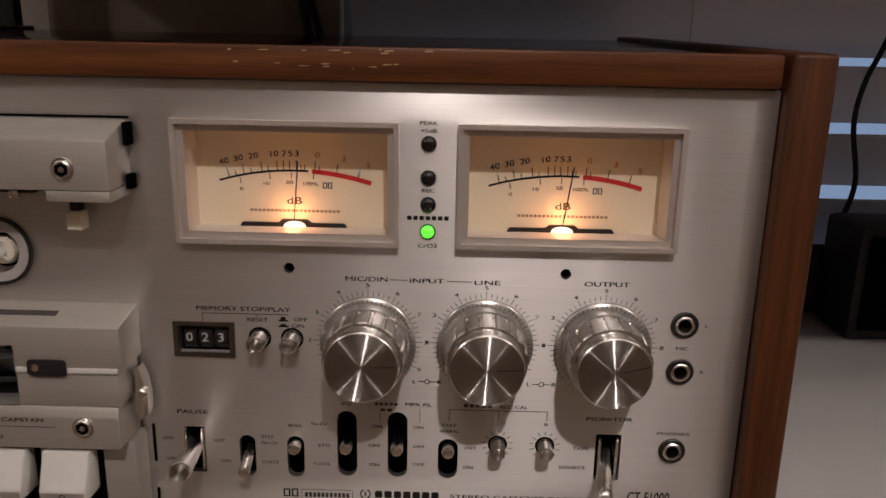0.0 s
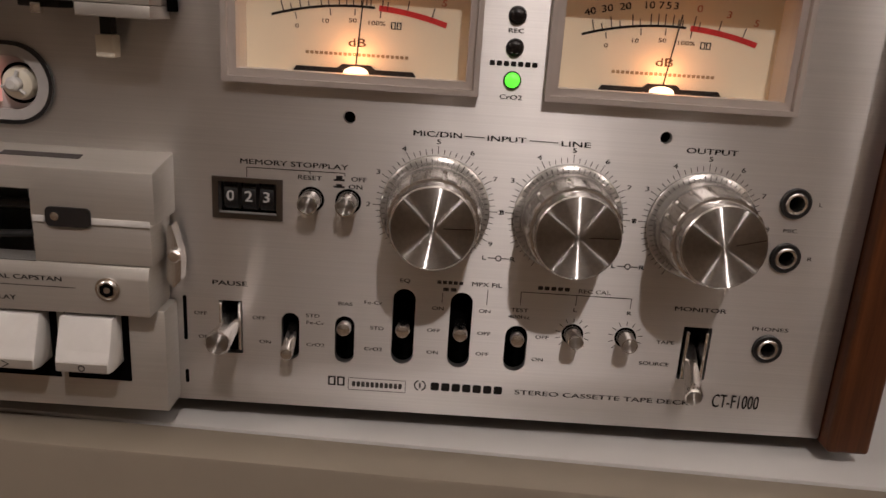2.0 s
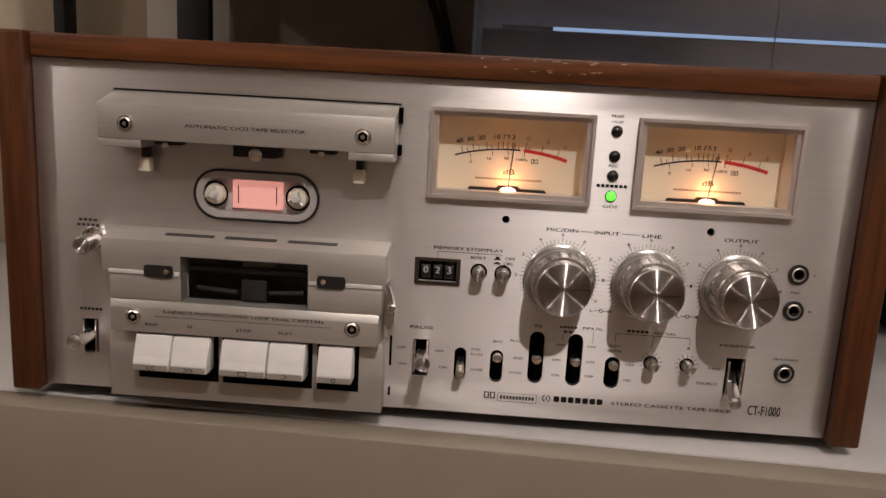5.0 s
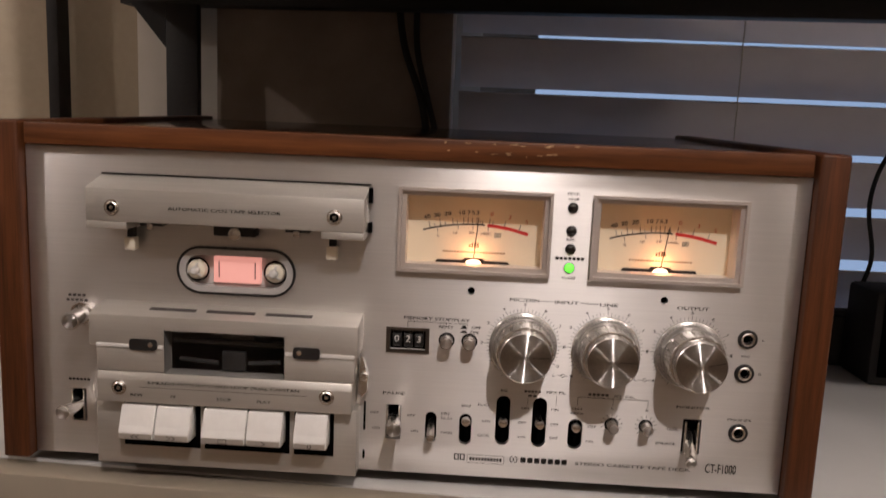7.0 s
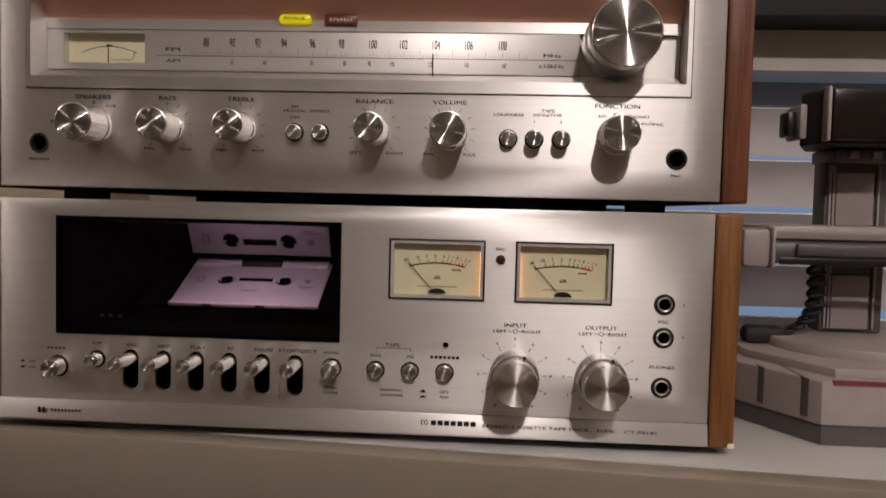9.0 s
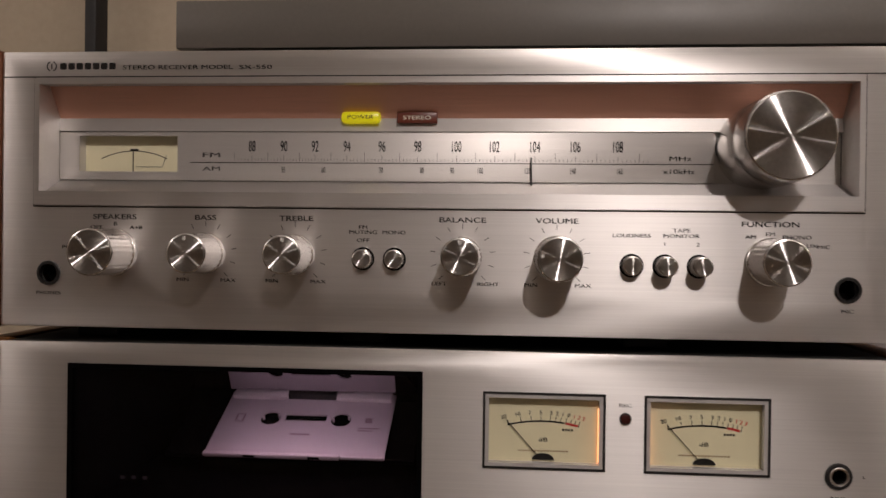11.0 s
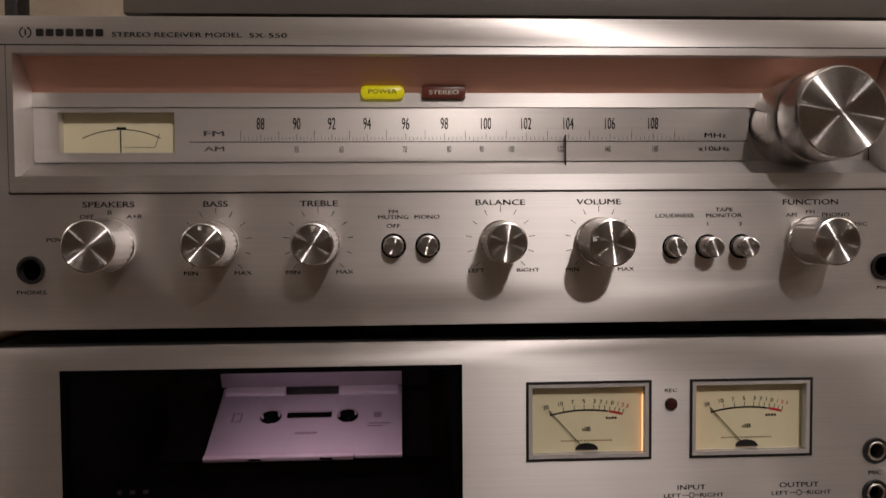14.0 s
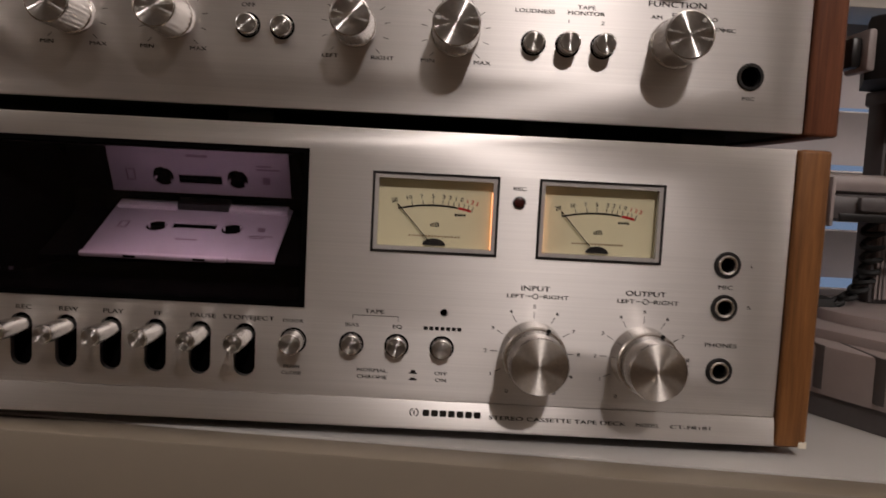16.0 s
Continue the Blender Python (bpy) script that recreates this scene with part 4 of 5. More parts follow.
for u in (-201, -160):
    h = part("hub", lathe(B(), u, 161.9, [(5.2, -4.9), (5.2, -2), (4.6, 0.6), (3.6, 1.4), (2.4, 1.6)], 30), CREAM, cw, "cream reel hub")
    part("spindle", lathe(B(), u, 161.9, [(2.3, 0.5), (2.2, 3.6), (1.4, 4.6), (0, 4.8)], 20), KEYTOP, h)
    for k in range(3):
        a = radians(120 * k + 15)
        part("tooth", tube(B(), [P(u + 2.2 * math.sin(a), 161.9 + 2.2 * math.cos(a), 2.4), P(u + 4.2 * math.sin(a), 161.9 + 4.2 * math.cos(a), 2.0)], 0.0006, 6), KEYTOP, h)
    part("hub_gap", lathe(B(), u, 161.9, [(5.3, -1.9), (6.3, -1.8)], 30), SLOT, h)
# cassette holder door
hb = carve(sideprism(B(), [(0, 124.4), (0, 143.6), (18, 140.4), (18, 124.4)], -250, -113, 0.5), box(B(), -211.5, -150, 100, 133.5, 8, 30))
D1 = part("cassette_holder", hb, SATIN, deck, "satin aluminium cassette holder with a dark window")
part("holder_base", carve(box(B(), -246.5, -114.5, 111, 124, 1, 17.6, 0.5), box(B(), -211.5, -150, 90, 140, 8, 30)), SATIN, D1)
part("holder_stripe", box(B(), -246.5, -228, 123.6, 125.6, 16, 18.3, 0.2), KEYTOP, D1, "polished bright strip")
part("holder_stripe", box(B(), -214.5, -211.8, 123.6, 125.6, 16, 18.3, 0.2), KEYTOP, D1, "polished bright strip")
part("holder_stripe", box(B(), -149.8, -146, 123.6, 125.6, 16, 18.3, 0.2), KEYTOP, D1, "polished bright strip")
part("holder_stripe", box(B(), -132, -114.5, 123.6, 125.6, 16, 18.3, 0.2), KEYTOP, D1, "polished bright strip")
for u0, u1, r in ((-229, -215, -218), (-145.5, -132, -142.5)):
    g = part("finger_slot", prism(B(), stadium(u0, u1, 122.6, 128.6, 6, 1.6), 17.4, 18.7), BLACK, D1, "black finger catch")
    part("catch_screw", lathe(B(), r, 125.8, [(1.3, 18.7), (1.3, 19.2), (0, 19.5)], 16), CHROME, g)
for u0, u1 in ((-222, -198), (-192.5, -167.5), (-162, -138)):
    part("vent_slot", sideprism(B(), [(7.5, 142.37), (7.5, 142.6), (10.5, 142.0), (10.5, 141.7)], u0, u1), GREYINK, D1)
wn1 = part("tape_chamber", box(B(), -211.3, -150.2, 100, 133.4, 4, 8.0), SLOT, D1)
part("inner_ledge", box(B(), -209, -152, 126, 128, 8, 12, 0.4), DARKMETAL, wn1)
part("inner_plate", box(B(), -184, -172, 112, 122, 8.1, 11, 0.4), DARKMETAL, wn1)
part("inner_guide", box(B(), -184, -168, 128.6, 133, 8.1, 10, 0.4), GREYBOX, wn1)
part("inner_rod", tube(B(), [P(-206, 117, 10), P(-186, 116, 11)], 0.0012, 8), DARKMETAL, wn1)
part("inner_rod", tube(B(), [P(-170, 116.5, 11), P(-154, 117.4, 10)], 0.0012, 8), DARKMETAL, wn1)
pw = part("pane", box(B(), -211.4, -150.1, 110.8, 133.4, 17.0, 17.8, 0.2), PANE, D1, "clear dark window")
pw.visible_shadow = False
# sloping title plate with screws
L1 = part("title_plate", sideprism(B(), [(1, 95), (1, 110.8), (17.7, 110.8), (18.8, 107), (18.8, 95)], -246, -115.5, 0.4), SATIN, deck, "satin aluminium plate above the keys")
screw(L1, -234.5, 102.8, 18.8)
screw(L1, -128, 103.6, 18.8)
words(L1, "3-HEAD/2-MOTOR/CLOSED LOOP DUAL CAPSTAN", -181, 106.0, 1.5, INK, width=78, d=18.95)
lines(L1, [((-224, 103.4), (-138, 103.4))], 0.25, GREYINK, 18.95)
for s, u in (("REW", -225.5), ("FF", -206.5), ("STOP", -180.5), ("PLAY", -160)):
    words(L1, s, u, 99.2, 1.5, INK, d=18.95)
# key block
part("key_block", box(B(), -250, -113.5, 59, 94.6, 0.4, 12, 0.6), SATIN, deck, "satin aluminium block round the piano keys")
# thin black sheets drawn for the shade under and between the keys
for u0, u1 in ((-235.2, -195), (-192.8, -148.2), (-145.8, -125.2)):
    part("key_shade_patch", box(B(), u0, u1, 69.5, 94.2, 12.05, 12.3), SLOT, deck)
for u0, u1, sym in ((-233.5, -215.4, "<<"), (-215, -197, ">>"), (-191, -168.4, "sq"), (-168, -150, ">"), (-144, -127, "o")):
    k = part("piano_key", sideprism(B(), [(12.4, 76.6), (12.4, 93.6), (19, 93.8), (22.5, 84), (24, 81), (24, 77.4), (20, 76.6)], u0 + 0.2, u1 - 0.2, 0.5), KEYTOP, deck, "pale grey piano key")
    part("key_front", box(B(), u0 + 0.6, u1 - 0.6, 77.7, 80.6, 24.0, 24.25, 0.1, 1), SATIN, k)
    c = (u0 + u1) / 2
    if sym == "sq":
        lines(k, [((c - 2, 78), (c + 2, 78)), ((c + 2, 78), (c + 2, 80.2)), ((c + 2, 80.2), (c - 2, 80.2)), ((c - 2, 80.2), (c - 2, 78))], 0.3, INK, 24.35, "key_symbol")
    elif sym == "o":
        b = B()
        arc(b, c, 79.1, 0.75, 0, 360, 0.35, 24.35, 16)
        part("key_symbol", b, INK, k)
    else:
        n, g = len(sym), 1 if ">" in sym else -1
        lines(k, [q for i in range(n) for q in (((c + (i - n / 2 + 0.5) * 2.4 - g * 1.1, 80.2), (c + (i - n / 2 + 0.5) * 2.4 + g * 1.1, 79.1)), ((c + (i - n / 2 + 0.5) * 2.4 + g * 1.1, 79.1), (c + (i - n / 2 + 0.5) * 2.4 - g * 1.1, 78)))], 0.3, INK, 24.35, "key_symbol")
# hinge at the side of the holder
hg = part("hinge", prism(B(), [(-113, 122), (-111.8, 122), (-109, 112), (-109.4, 104), (-112, 101), (-114, 104)], 3, 8), CHROME, deck, "chrome hinge arm of the cassette holder")
part("hinge_pin", lathe(B(), -110.6, 112.5, [(2.2, 7), (2.2, 10), (1.6, 10.6), (0, 10.6)], 18), CHROME, hg)
for v0, v1 in ((80, 96), (64, 69)):
    part("side_slot", prism(B(), stadium(-111.8, -110.6, v0, v1, 4), 0.05, 0.2), SLOT, deck)
# power button
pb = button(deck, -261.5, 136, 4.4, 20, tip=(-258.5, 136))
part("collar", lathe(B(), -261.5, 136, [(6.4, 0.05), (6.4, 2.2), (5.8, 3.0), (4.5, 3.0)], 32), CHROME, pb, "chrome collar")
bars(deck, -271, -259, 142.6, 1.3, 5, GREYINK); bars(deck, -270, -260, 145.2, 1.3, 4, GREYINK)
bars(deck, -271, -259, 99.2, 1.4, 6, INK)

# ---- flat-topped cassette deck on the upper shelf ----
PLANE[0] = 0.272
deck2 = thing("cassette_deck", (-0.116, 0.42, SHELF_Z), "silver cassette deck with wooden sides on the shelf", "cassette deck", "hi-fi units")
cut = B()
box(cut, -280, -120, 433, 498, -10, 5)
METERS2 = ((-93, -40.5), (-24.2, 28.2))
for a, b in METERS2:
    box(cut, a + 1.6, b - 1.6, 459.2, 489.2, -10, 5)
LEVERS = (("REC", -237.6), ("REW", -218.9), ("PLAY", -200.2), ("FF", -181.5), ("PAUSE", -162.8), ("STOP", -144.1))
for s, u in LEVERS:
    slot_cut(cut, u - 4.4, u + 4.6, 402, 424.6)
for v in (459, 441, 414):
    prism(cut, stadium(56 - 3.4, 56 + 3.4, v - 3.4, v + 3.4, 6), -10, 5)
prism(cut, stadium(-62.6, -59.4, 431.4, 434.6, 6), -10, 5)
part("faceplate", carve(box(B(), -313.5, 81.2, 395.2, 508, -3, 0, 0.5), cut), ALU_COARSE, deck2, "brushed aluminium front panel")
part("lower_lip", sideprism(B(), [(-3, 383), (-3, 395.1), (0.4, 395.1), (2.0, 384), (1.4, 383)], -313.5, 81.2, 0.3), ALU_COARSE, deck2, "brushed aluminium lip along the bottom")
part("chassis", box(B(), -312, 79.5, 384.5, 505.5, -285, -140), DARKMETAL, deck2)
part("top_cover", box(B(), -313, 80.5, 505.6, 507.6, -286, -3.2, 0.4), DARKMETAL, deck2, "black steel top cover")
part("bottom_cover", box(B(), -313, 80.5, 383.4, 384.4, -286, -3.2), DARKMETAL, deck2)
for u0, u1 in ((-327.5, -314), (81.7, 95.2)):
    part("side_panel", box(B(), u0, u1, 382.6, 508.2, -288, 1.5, 1.6, 3), TEAK_UP, deck2, "light brown wooden side panel")
part("chipped_corner", box(B(), 91.6, 95.35, 382.5, 385.5, -1, 1.65, 0.5), CREAM, deck2, "bare chipped wood at the corner")
for u in (-285, 50):
    for d in (-25, -255):
        part("foot", box(B(), u - 9, u + 9, 378, 383.3, d - 9, d + 9, 1.2), RUBBER, deck2)


def meter2(u0, u1, glow_side):
    """A small level meter with a cream dial and its lamp at one side."""
    c = (u0 + u1) / 2
    m = part("level_meter", ring(B(), [(u0, 457.6), (u1, 457.6), (u1, 490.8), (u0, 490.8)], [(u0 + 1.0, 458.6), (u1 - 1.0, 458.6), (u1 - 1.0, 489.8), (u0 + 1.0, 489.8)], 0, 0.5), BLACK, deck2, "small lit level meter, needle at rest")
    part("inner_bezel", ring(B(), [(u0 + 1.05, 458.65), (u1 - 1.05, 458.65), (u1 - 1.05, 489.75), (u0 + 1.05, 489.75)], [(u0 + 2.6, 460.2), (u1 - 2.6, 460.2), (u1 - 2.6, 488.2), (u0 + 2.6, 488.2)], -3, 0.3), RIM, m)
    for q in ((u0 + 0.6, u0 + 1.6, 458, 490), (u1 - 1.6, u1 - 0.6, 458, 490), (u0 + 3, u1 - 3, 458.4, 460.0), (u0 + 3, u1 - 3, 488.4, 489.9)):
        part("well_wall", box(B(), *q, -6, -3.05), TRIM, m)
    part("dial", box(B(), u0 + 1.7, u1 - 1.7, 458.5, 489.5, -6.2, -4.4), DIAL2, m, "pale cream dial card")
    D = -4.3
    cv, R = 416.7, 60.5
    b = B()
    arc(b, c, cv, R, -14.8, 8.6, 0.75, D)
    part("scale_arc", b, INK, m)
    b = B()
    arc(b, c, cv, R - 0.1, 9.0, 14.2, 1.0, D)
    part("red_arc", b, REDINK, m)
    st = []
    for s, a in (("20", -15.5), ("10", -9.8), ("7", -5.2), ("5", -1.0), ("3", 3.0), ("2", 5.4), ("1", 7.6), ("0", 9.8), ("1", 12.0), ("2", 13.8), ("3", 15.6)):
        t = radians(a)
        words(m, s, c + (R + 4.2) * math.sin(t), cv + (R + 4.2) * math.cos(t), 1.7, REDINK if a > 11 else INK, d=D, stretch=1.1, angle=-a)
        t = radians(a * 0.93)
        st.append(((c + R * math.sin(t), cv + R * math.cos(t)), (c + (R + 2.6) * math.sin(t), cv + (R + 2.6) * math.cos(t))))
    lines(m, st, 0.3, INK, D, "printed_scale")
    words(m, "dB", c, 469.6, 1.8, INK, d=D)
    bars(m, c + 8, c + 13, 474, 1.0, 4, INK, d=D)
    bars(m, c - 11, c + 11, 464.6, 0.7, 16, PALEINK, d=D)
    b = B()
    n = 14
    prism(b, [(c + 4.8 * math.cos(math.pi * i / n), 460.9 + 2.8 * math.sin(math.pi * i / n)) for i in range(n + 1)], -4.3, -3.6)
    part("needle_cover", b, BLACK, m)
    part("needle", tube(B(), [P(c - 2.4, 462.8, -3.4), P(c - 15.8, 477.6, -3.4)], 0.0002, 6), INK, m)
    pane = part("pane", box(B(), u0 + 1.2, u1 - 1.2, 458.8, 489.6, -2.4, -1.6), PANE, m)
    pane.visible_shadow = False
    g = u1 - 2.3 if glow_side > 0 else u0 + 2.3
    part("bulb", tube(B(), [P(g, 459.5, -3.7), P(g, 484, -3.7)], 0.00045, 10), DIMBULB, m, "lit warm bulb at the side")


meter2(*METERS2[0], 1)
meter2(*METERS2[1], -1)
s = part("signal_lamp", lathe(B(), -32.2, 480.6, [(2.6, 0.05), (2.6, 0.7), (2.2, 0.8)], 24), BLACK, deck2, "unlit dark red record lamp")
part("lens", lathe(B(), -32.2, 480.6, [(2.2, 0.3), (2.0, 1.2), (0, 1.9)], 24), MAROON, s)
words(deck2, "REC", -32.2, 486.3, 1.5, GREYINK)
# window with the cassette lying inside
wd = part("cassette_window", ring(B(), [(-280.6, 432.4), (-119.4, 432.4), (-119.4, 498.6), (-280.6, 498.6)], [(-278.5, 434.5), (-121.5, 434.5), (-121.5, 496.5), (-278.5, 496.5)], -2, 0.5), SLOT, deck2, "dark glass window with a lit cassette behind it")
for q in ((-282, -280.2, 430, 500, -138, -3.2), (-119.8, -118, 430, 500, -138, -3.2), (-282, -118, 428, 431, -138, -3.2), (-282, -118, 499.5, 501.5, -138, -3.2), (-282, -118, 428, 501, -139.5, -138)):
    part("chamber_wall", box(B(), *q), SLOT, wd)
pg = part("pane", box(B(), -280, -120, 433, 498, -1.8, -0.8), SMOKE, wd, "smoked glass pane")
ca, sa = math.cos(radians(26.9)), math.sin(radians(26.9))
tape = thing("cassette", (-0.192, 0.329, 0.441), "lilac plastic cassette lying behind the window", "cassette")


def tilt_slab(x0, x1, s0, s1, h0, h1, bevel=0.0):
    """A slab on the sloping tray: s up the slope from its near edge, h off the tray, in millimetres."""
    bm = slab(x0 / 1000, x1 / 1000, s0 / 1000, s1 / 1000, h0 / 1000, h1 / 1000, bevel)
    for v in bm.verts:
        y, z = v.co.y, v.co.z
        v.co.y, v.co.z = 0.3291 + y * ca - z * sa, 0.445 + y * sa + z * ca
    return bm


shell = tilt_slab(-239.4, -144.6, 0, 51, -1.0, 0, 0.4)
holes = tilt_slab(-203.5, -180.5, 26.5, 31.8, -20, 5)
for u in (-211.6, -172.4):
    ang = [2 * math.pi * i / 20 for i in range(20)]
    low = [(u + 5.6 * math.cos(t), 28.0 + 5.6 * math.sin(t)) for t in ang]
    vs = [[holes.verts.new((x / 1000, 0.3291 + y / 1000 * ca - h * sa, 0.445 + y / 1000 * sa + h * ca)) for x, y in low] for h in (-0.02, 0.005)]
    holes.faces.new(vs[0]); holes.faces.new(vs[1][::-1])
    for i in range(20):
        holes.faces.new((vs[0][i], vs[1][i], vs[1][(i + 1) % 20], vs[0][(i + 1) % 20]))
part("shell", carve(shell, holes), CASSETTE, tape)
part("ridge", tilt_slab(-237.5, -206, 43.5, 50.6, 0.05, 2.4, 0.6), CASSLABEL, tape)
part("ridge", tilt_slab(-178, -146.5, 43.5, 50.6, 0.05, 2.4, 0.6), CASSLABEL, tape)
part("ridge_notch", tilt_slab(-205.8, -178.2, 44.5, 52, 0.05, 4.0, 0.4), BLACK, tape)
part("front_edge", tilt_slab(-239.6, -168, -2.4, -0.05, -1.6, 1.0, 0.5), CASSLABEL, tape)
part("front_edge", tilt_slab(-167.4, -144.4, -1.4, -0.05, -1.6, 0.2, 0.3), CASSLABEL, tape)
for u in (-211.6, -172.4):
    for k in range(3):
        t = radians(120 * k + 40)
        x, y = u + 4.9 * math.cos(t), 28 + 4.9 * math.sin(t)
        part("hub_tooth", tilt_slab(x - 0.5, x + 0.5, y - 0.5, y + 0.5, -2.6, -0.6, 0.1), CASSLABEL, tape)
LILACINK = paint("lilac_ink", (0.30, 0.20, 0.25), 0.6)
for x0, x1, y0, y1 in ((-231, -230, 24, 31), (-227, -226, 24, 31), (-229.5, -227.5, 24, 25), (-229.5, -227.5, 30, 31), (-159, -155, 26, 30), (-162, -150, 21, 22), (-162, -154, 19, 20), (-198, -187, 14.5, 16)):
    part("printed_bar", tilt_slab(x0, x1, y0, y1, 0.02, 0.12), LILACINK, tape)
for x in (-215, -181):
    part("tape_hole", tilt_slab(x - 3, x + 3, -2.6, -2.2, -0.9, 0.5, 0), SLOT, tape)
part("inner_cover", tilt_slab(-204, -180, 26, 32.2, -3.6, -3.1), SLOT, tape)
mz = lambda y: (0.558 - math.sin(radians(18)) * y) / math.cos(radians(18))
mr = B()
q = [mr.verts.new((x, y, mz(y))) for x, y in ((-0.250, 0.280), (-0.128, 0.280), (-0.128, 0.343), (-0.250, 0.343))]
mr.faces.new(q)
q2 = [mr.verts.new(v.co + Vector((0, 0.0004, 0.0014))) for v in q]
mr.faces.new(q2[::-1])
for i in range(4):
    mr.faces.new((q[i], q2[i], q2[(i + 1) % 4], q[(i + 1) % 4]))
part("mirror", mr, MIRROR, wd, "mirror sloping over the cassette")
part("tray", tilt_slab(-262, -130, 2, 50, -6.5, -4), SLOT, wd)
bars(wd, -271.5, -254.5, 439, 1.8, 3, DIMWHITE, d=-28, gap=0.6, name="counter_digit")
lamp("cassette_lamp", "POINT", (-0.200, 0.296, 0.4855), 0.09, (1.0, 0.88, 0.91), 0.0)
lamp("cassette_lamp", "POINT", (-0.170, 0.296, 0.4855), 0.105, (1.0, 0.88, 0.91), 0.0)
# controls
for s, u in LEVERS:
    lv = part("lever", lathe(B(), u + 0.4, 419.6, [(3.6, -6), (3.6, 4), (3.9, 12), (3.9, 19.2), (3.4, 20)], 28, tip=(u, 419.8)), TURNED, deck2, "chrome transport lever in a black slot")
    part("cap", end_face(B(), u, 419.8, 3.4, 20, 48), CAP, lv)
    slot_back(deck2, u - 4.4, u + 4.6, 402, 424.6)
    if s == "STOP":
        words(deck2, "STOP/EJECT", -142.5, 427, 1.8, INK, width=21.5)
    else:
        words(deck2, s, u + 1.2, 427, 1.85, GREYINK if s == "REC" else INK)
words(deck2, "SKIP", -257, 427.5, 1.3)
button(deck2, -256.8, 418.6, 3.9, 8)
button(deck2, -279.5, 413.8, 5.2, 9)
bars(deck2, -286, -275, 424, 1.2, 5, GREYINK)
for v, t in ((416, "OFF"), (412.6, "ON")):
    words(deck2, t, -294.5, v, 1.2, GREYINK)
    part("printed_symbol", box(B(), -301, -299, v - 0.5, v + 0.6, 0.02, 0.12), INK, deck2)
bars(deck2, -290.5, -285.5, 389, 3.2, 2, INK, d=2.0)
bars(deck2, -283, -265, 389, 1.5, 9, GREYINK, d=1.9)
words(deck2, "DOOR", -123.8, 426.6, 1.4)
words(deck2, "PUSH", -124, 407.2, 1.4)
words(deck2, "CLOSE", -124, 404.4, 1.4)
button(deck2, -123.6, 418.2, 4.6, 9)
for u, t in ((-99.2, "BIAS"), (-80.2, "EQ"), (-61.2, "")):
    button(deck2, u, 418, 4.2, 4)
    if t:
        words(deck2, t, u, 426.2, 1.5, GREYINK if t == "BIAS" else INK)
bars(deck2, -69.5, -53, 426.2, 1.6, 7)
part("trim_hole", lathe(B(), -61, 433, [(1.9, -8), (1.9, -7), (0, -7)], 16), SLOT, deck2)
words(deck2, "TAPE", -90, 432.2, 1.75)
lines(deck2, [((-99, 428.4), (-99, 430.4)), ((-99, 430.4), (-80, 430.4)), ((-80, 430.4), (-80, 428.4))], 0.25)
words(deck2, "NORMAL", -90, 407.2, 1.5)
words(deck2, "CHROME", -90, 404.3, 1.5)
words(deck2, "OFF", -61, 407.1, 1.5)
words(deck2, "ON", -61, 404.2, 1.5)
part("printed_symbol", prism(B(), [(-74.5, 406.4), (-71, 406.4), (-71, 407), (-71.8, 407), (-71.8, 408), (-73.7, 408), (-73.7, 407), (-74.5, 407)], 0.02, 0.12), INK, deck2)
part("printed_symbol", prism(B(), [(-74.5, 403.6), (-71, 403.6), (-71, 404.2), (-71.8, 404.2), (-71.8, 404.8), (-73.7, 404.8), (-73.7, 404.2), (-74.5, 404.2)], 0.02, 0.12), INK, deck2)
for u, t in ((-23.2, "INPUT"), (23, "OUTPUT")):
    v = 418
    k = part("level_knob", lathe(B(), u, v, [(13.0, 0.1), (13.4, 0.6), (13.0, 11.6), (12.4, 12.2), (11.4, 12.4)], 72), TURNED, deck2, "double aluminium level knob")
    part("index_dot", lathe(B(), u + 4.8, v + 11.6, [(0.9, 11.9), (0.9, 12.5), (0, 12.5)], 14), INK, k)
    part("front_knob", lathe(B(), u, v, [(11.5, 12.6), (11.9, 13.2), (11.7, 25.6), (11.1, 26.6)], 110, (44, 0.18, 13, 25.7)), TURNED, k)
    part("cap", end_face(B(), u, v, 11.1, 26.6, 96), CAPSOFT, k)
    words(deck2, t, u, 445.2, 2.1)
    words(deck2, "LEFT", u - 8.2, 441.8, 1.75)
    words(deck2, "RIGHT", u + 8.8, 441.8, 1.75)
    b = B()
    arc(b, u, 441.8, 0.9, 0, 360, 0.35, 0.12, 14)
    stroke(b, (u - 4, 441.8), (u - 1.3, 441.8), 0.3, 0.12)
    stroke(b, (u + 1.3, 441.8), (u + 4, 441.8), 0.3, 0.12)
    part("printed_symbol", b, INK, deck2)
    ticks(deck2, u, v, 14.6, 17.6, -120, 120, 9, 0.28)
    for i in range(11):
        a = radians(-150 + 30 * i)
        words(deck2, str(i), u + 19.6 * math.sin(a), v + 19.6 * math.cos(a), 1.5)
for v in (459, 441, 414):
    jack(deck2, 56, v, 5.6)
words(deck2, "MIC", 56, 449.6, 1.75)
words(deck2, "L", 66.5, 459, 1.3, GREYINK)
words(deck2, "R", 66.5, 441.5, 1.3, GREYINK)
words(deck2, "PHONES", 56, 425, 1.75)
PLANE[0] = 0.272 - 0.0012
brand(deck2, -73.5, 2.0, -43, 390.2, 2.8)
words(deck2, "STEREO CASSETTE TAPE DECK", -10.8, 389.6, 1.7, width=58)
words(deck2, "MODEL", 27.5, 389.4, 1.6, width=10)
words(deck2, "CT-F8181", 45.5, 389.3, 1.7, width=17)

# ---- receiver on top of it ----
PLANE[0] = 0.275
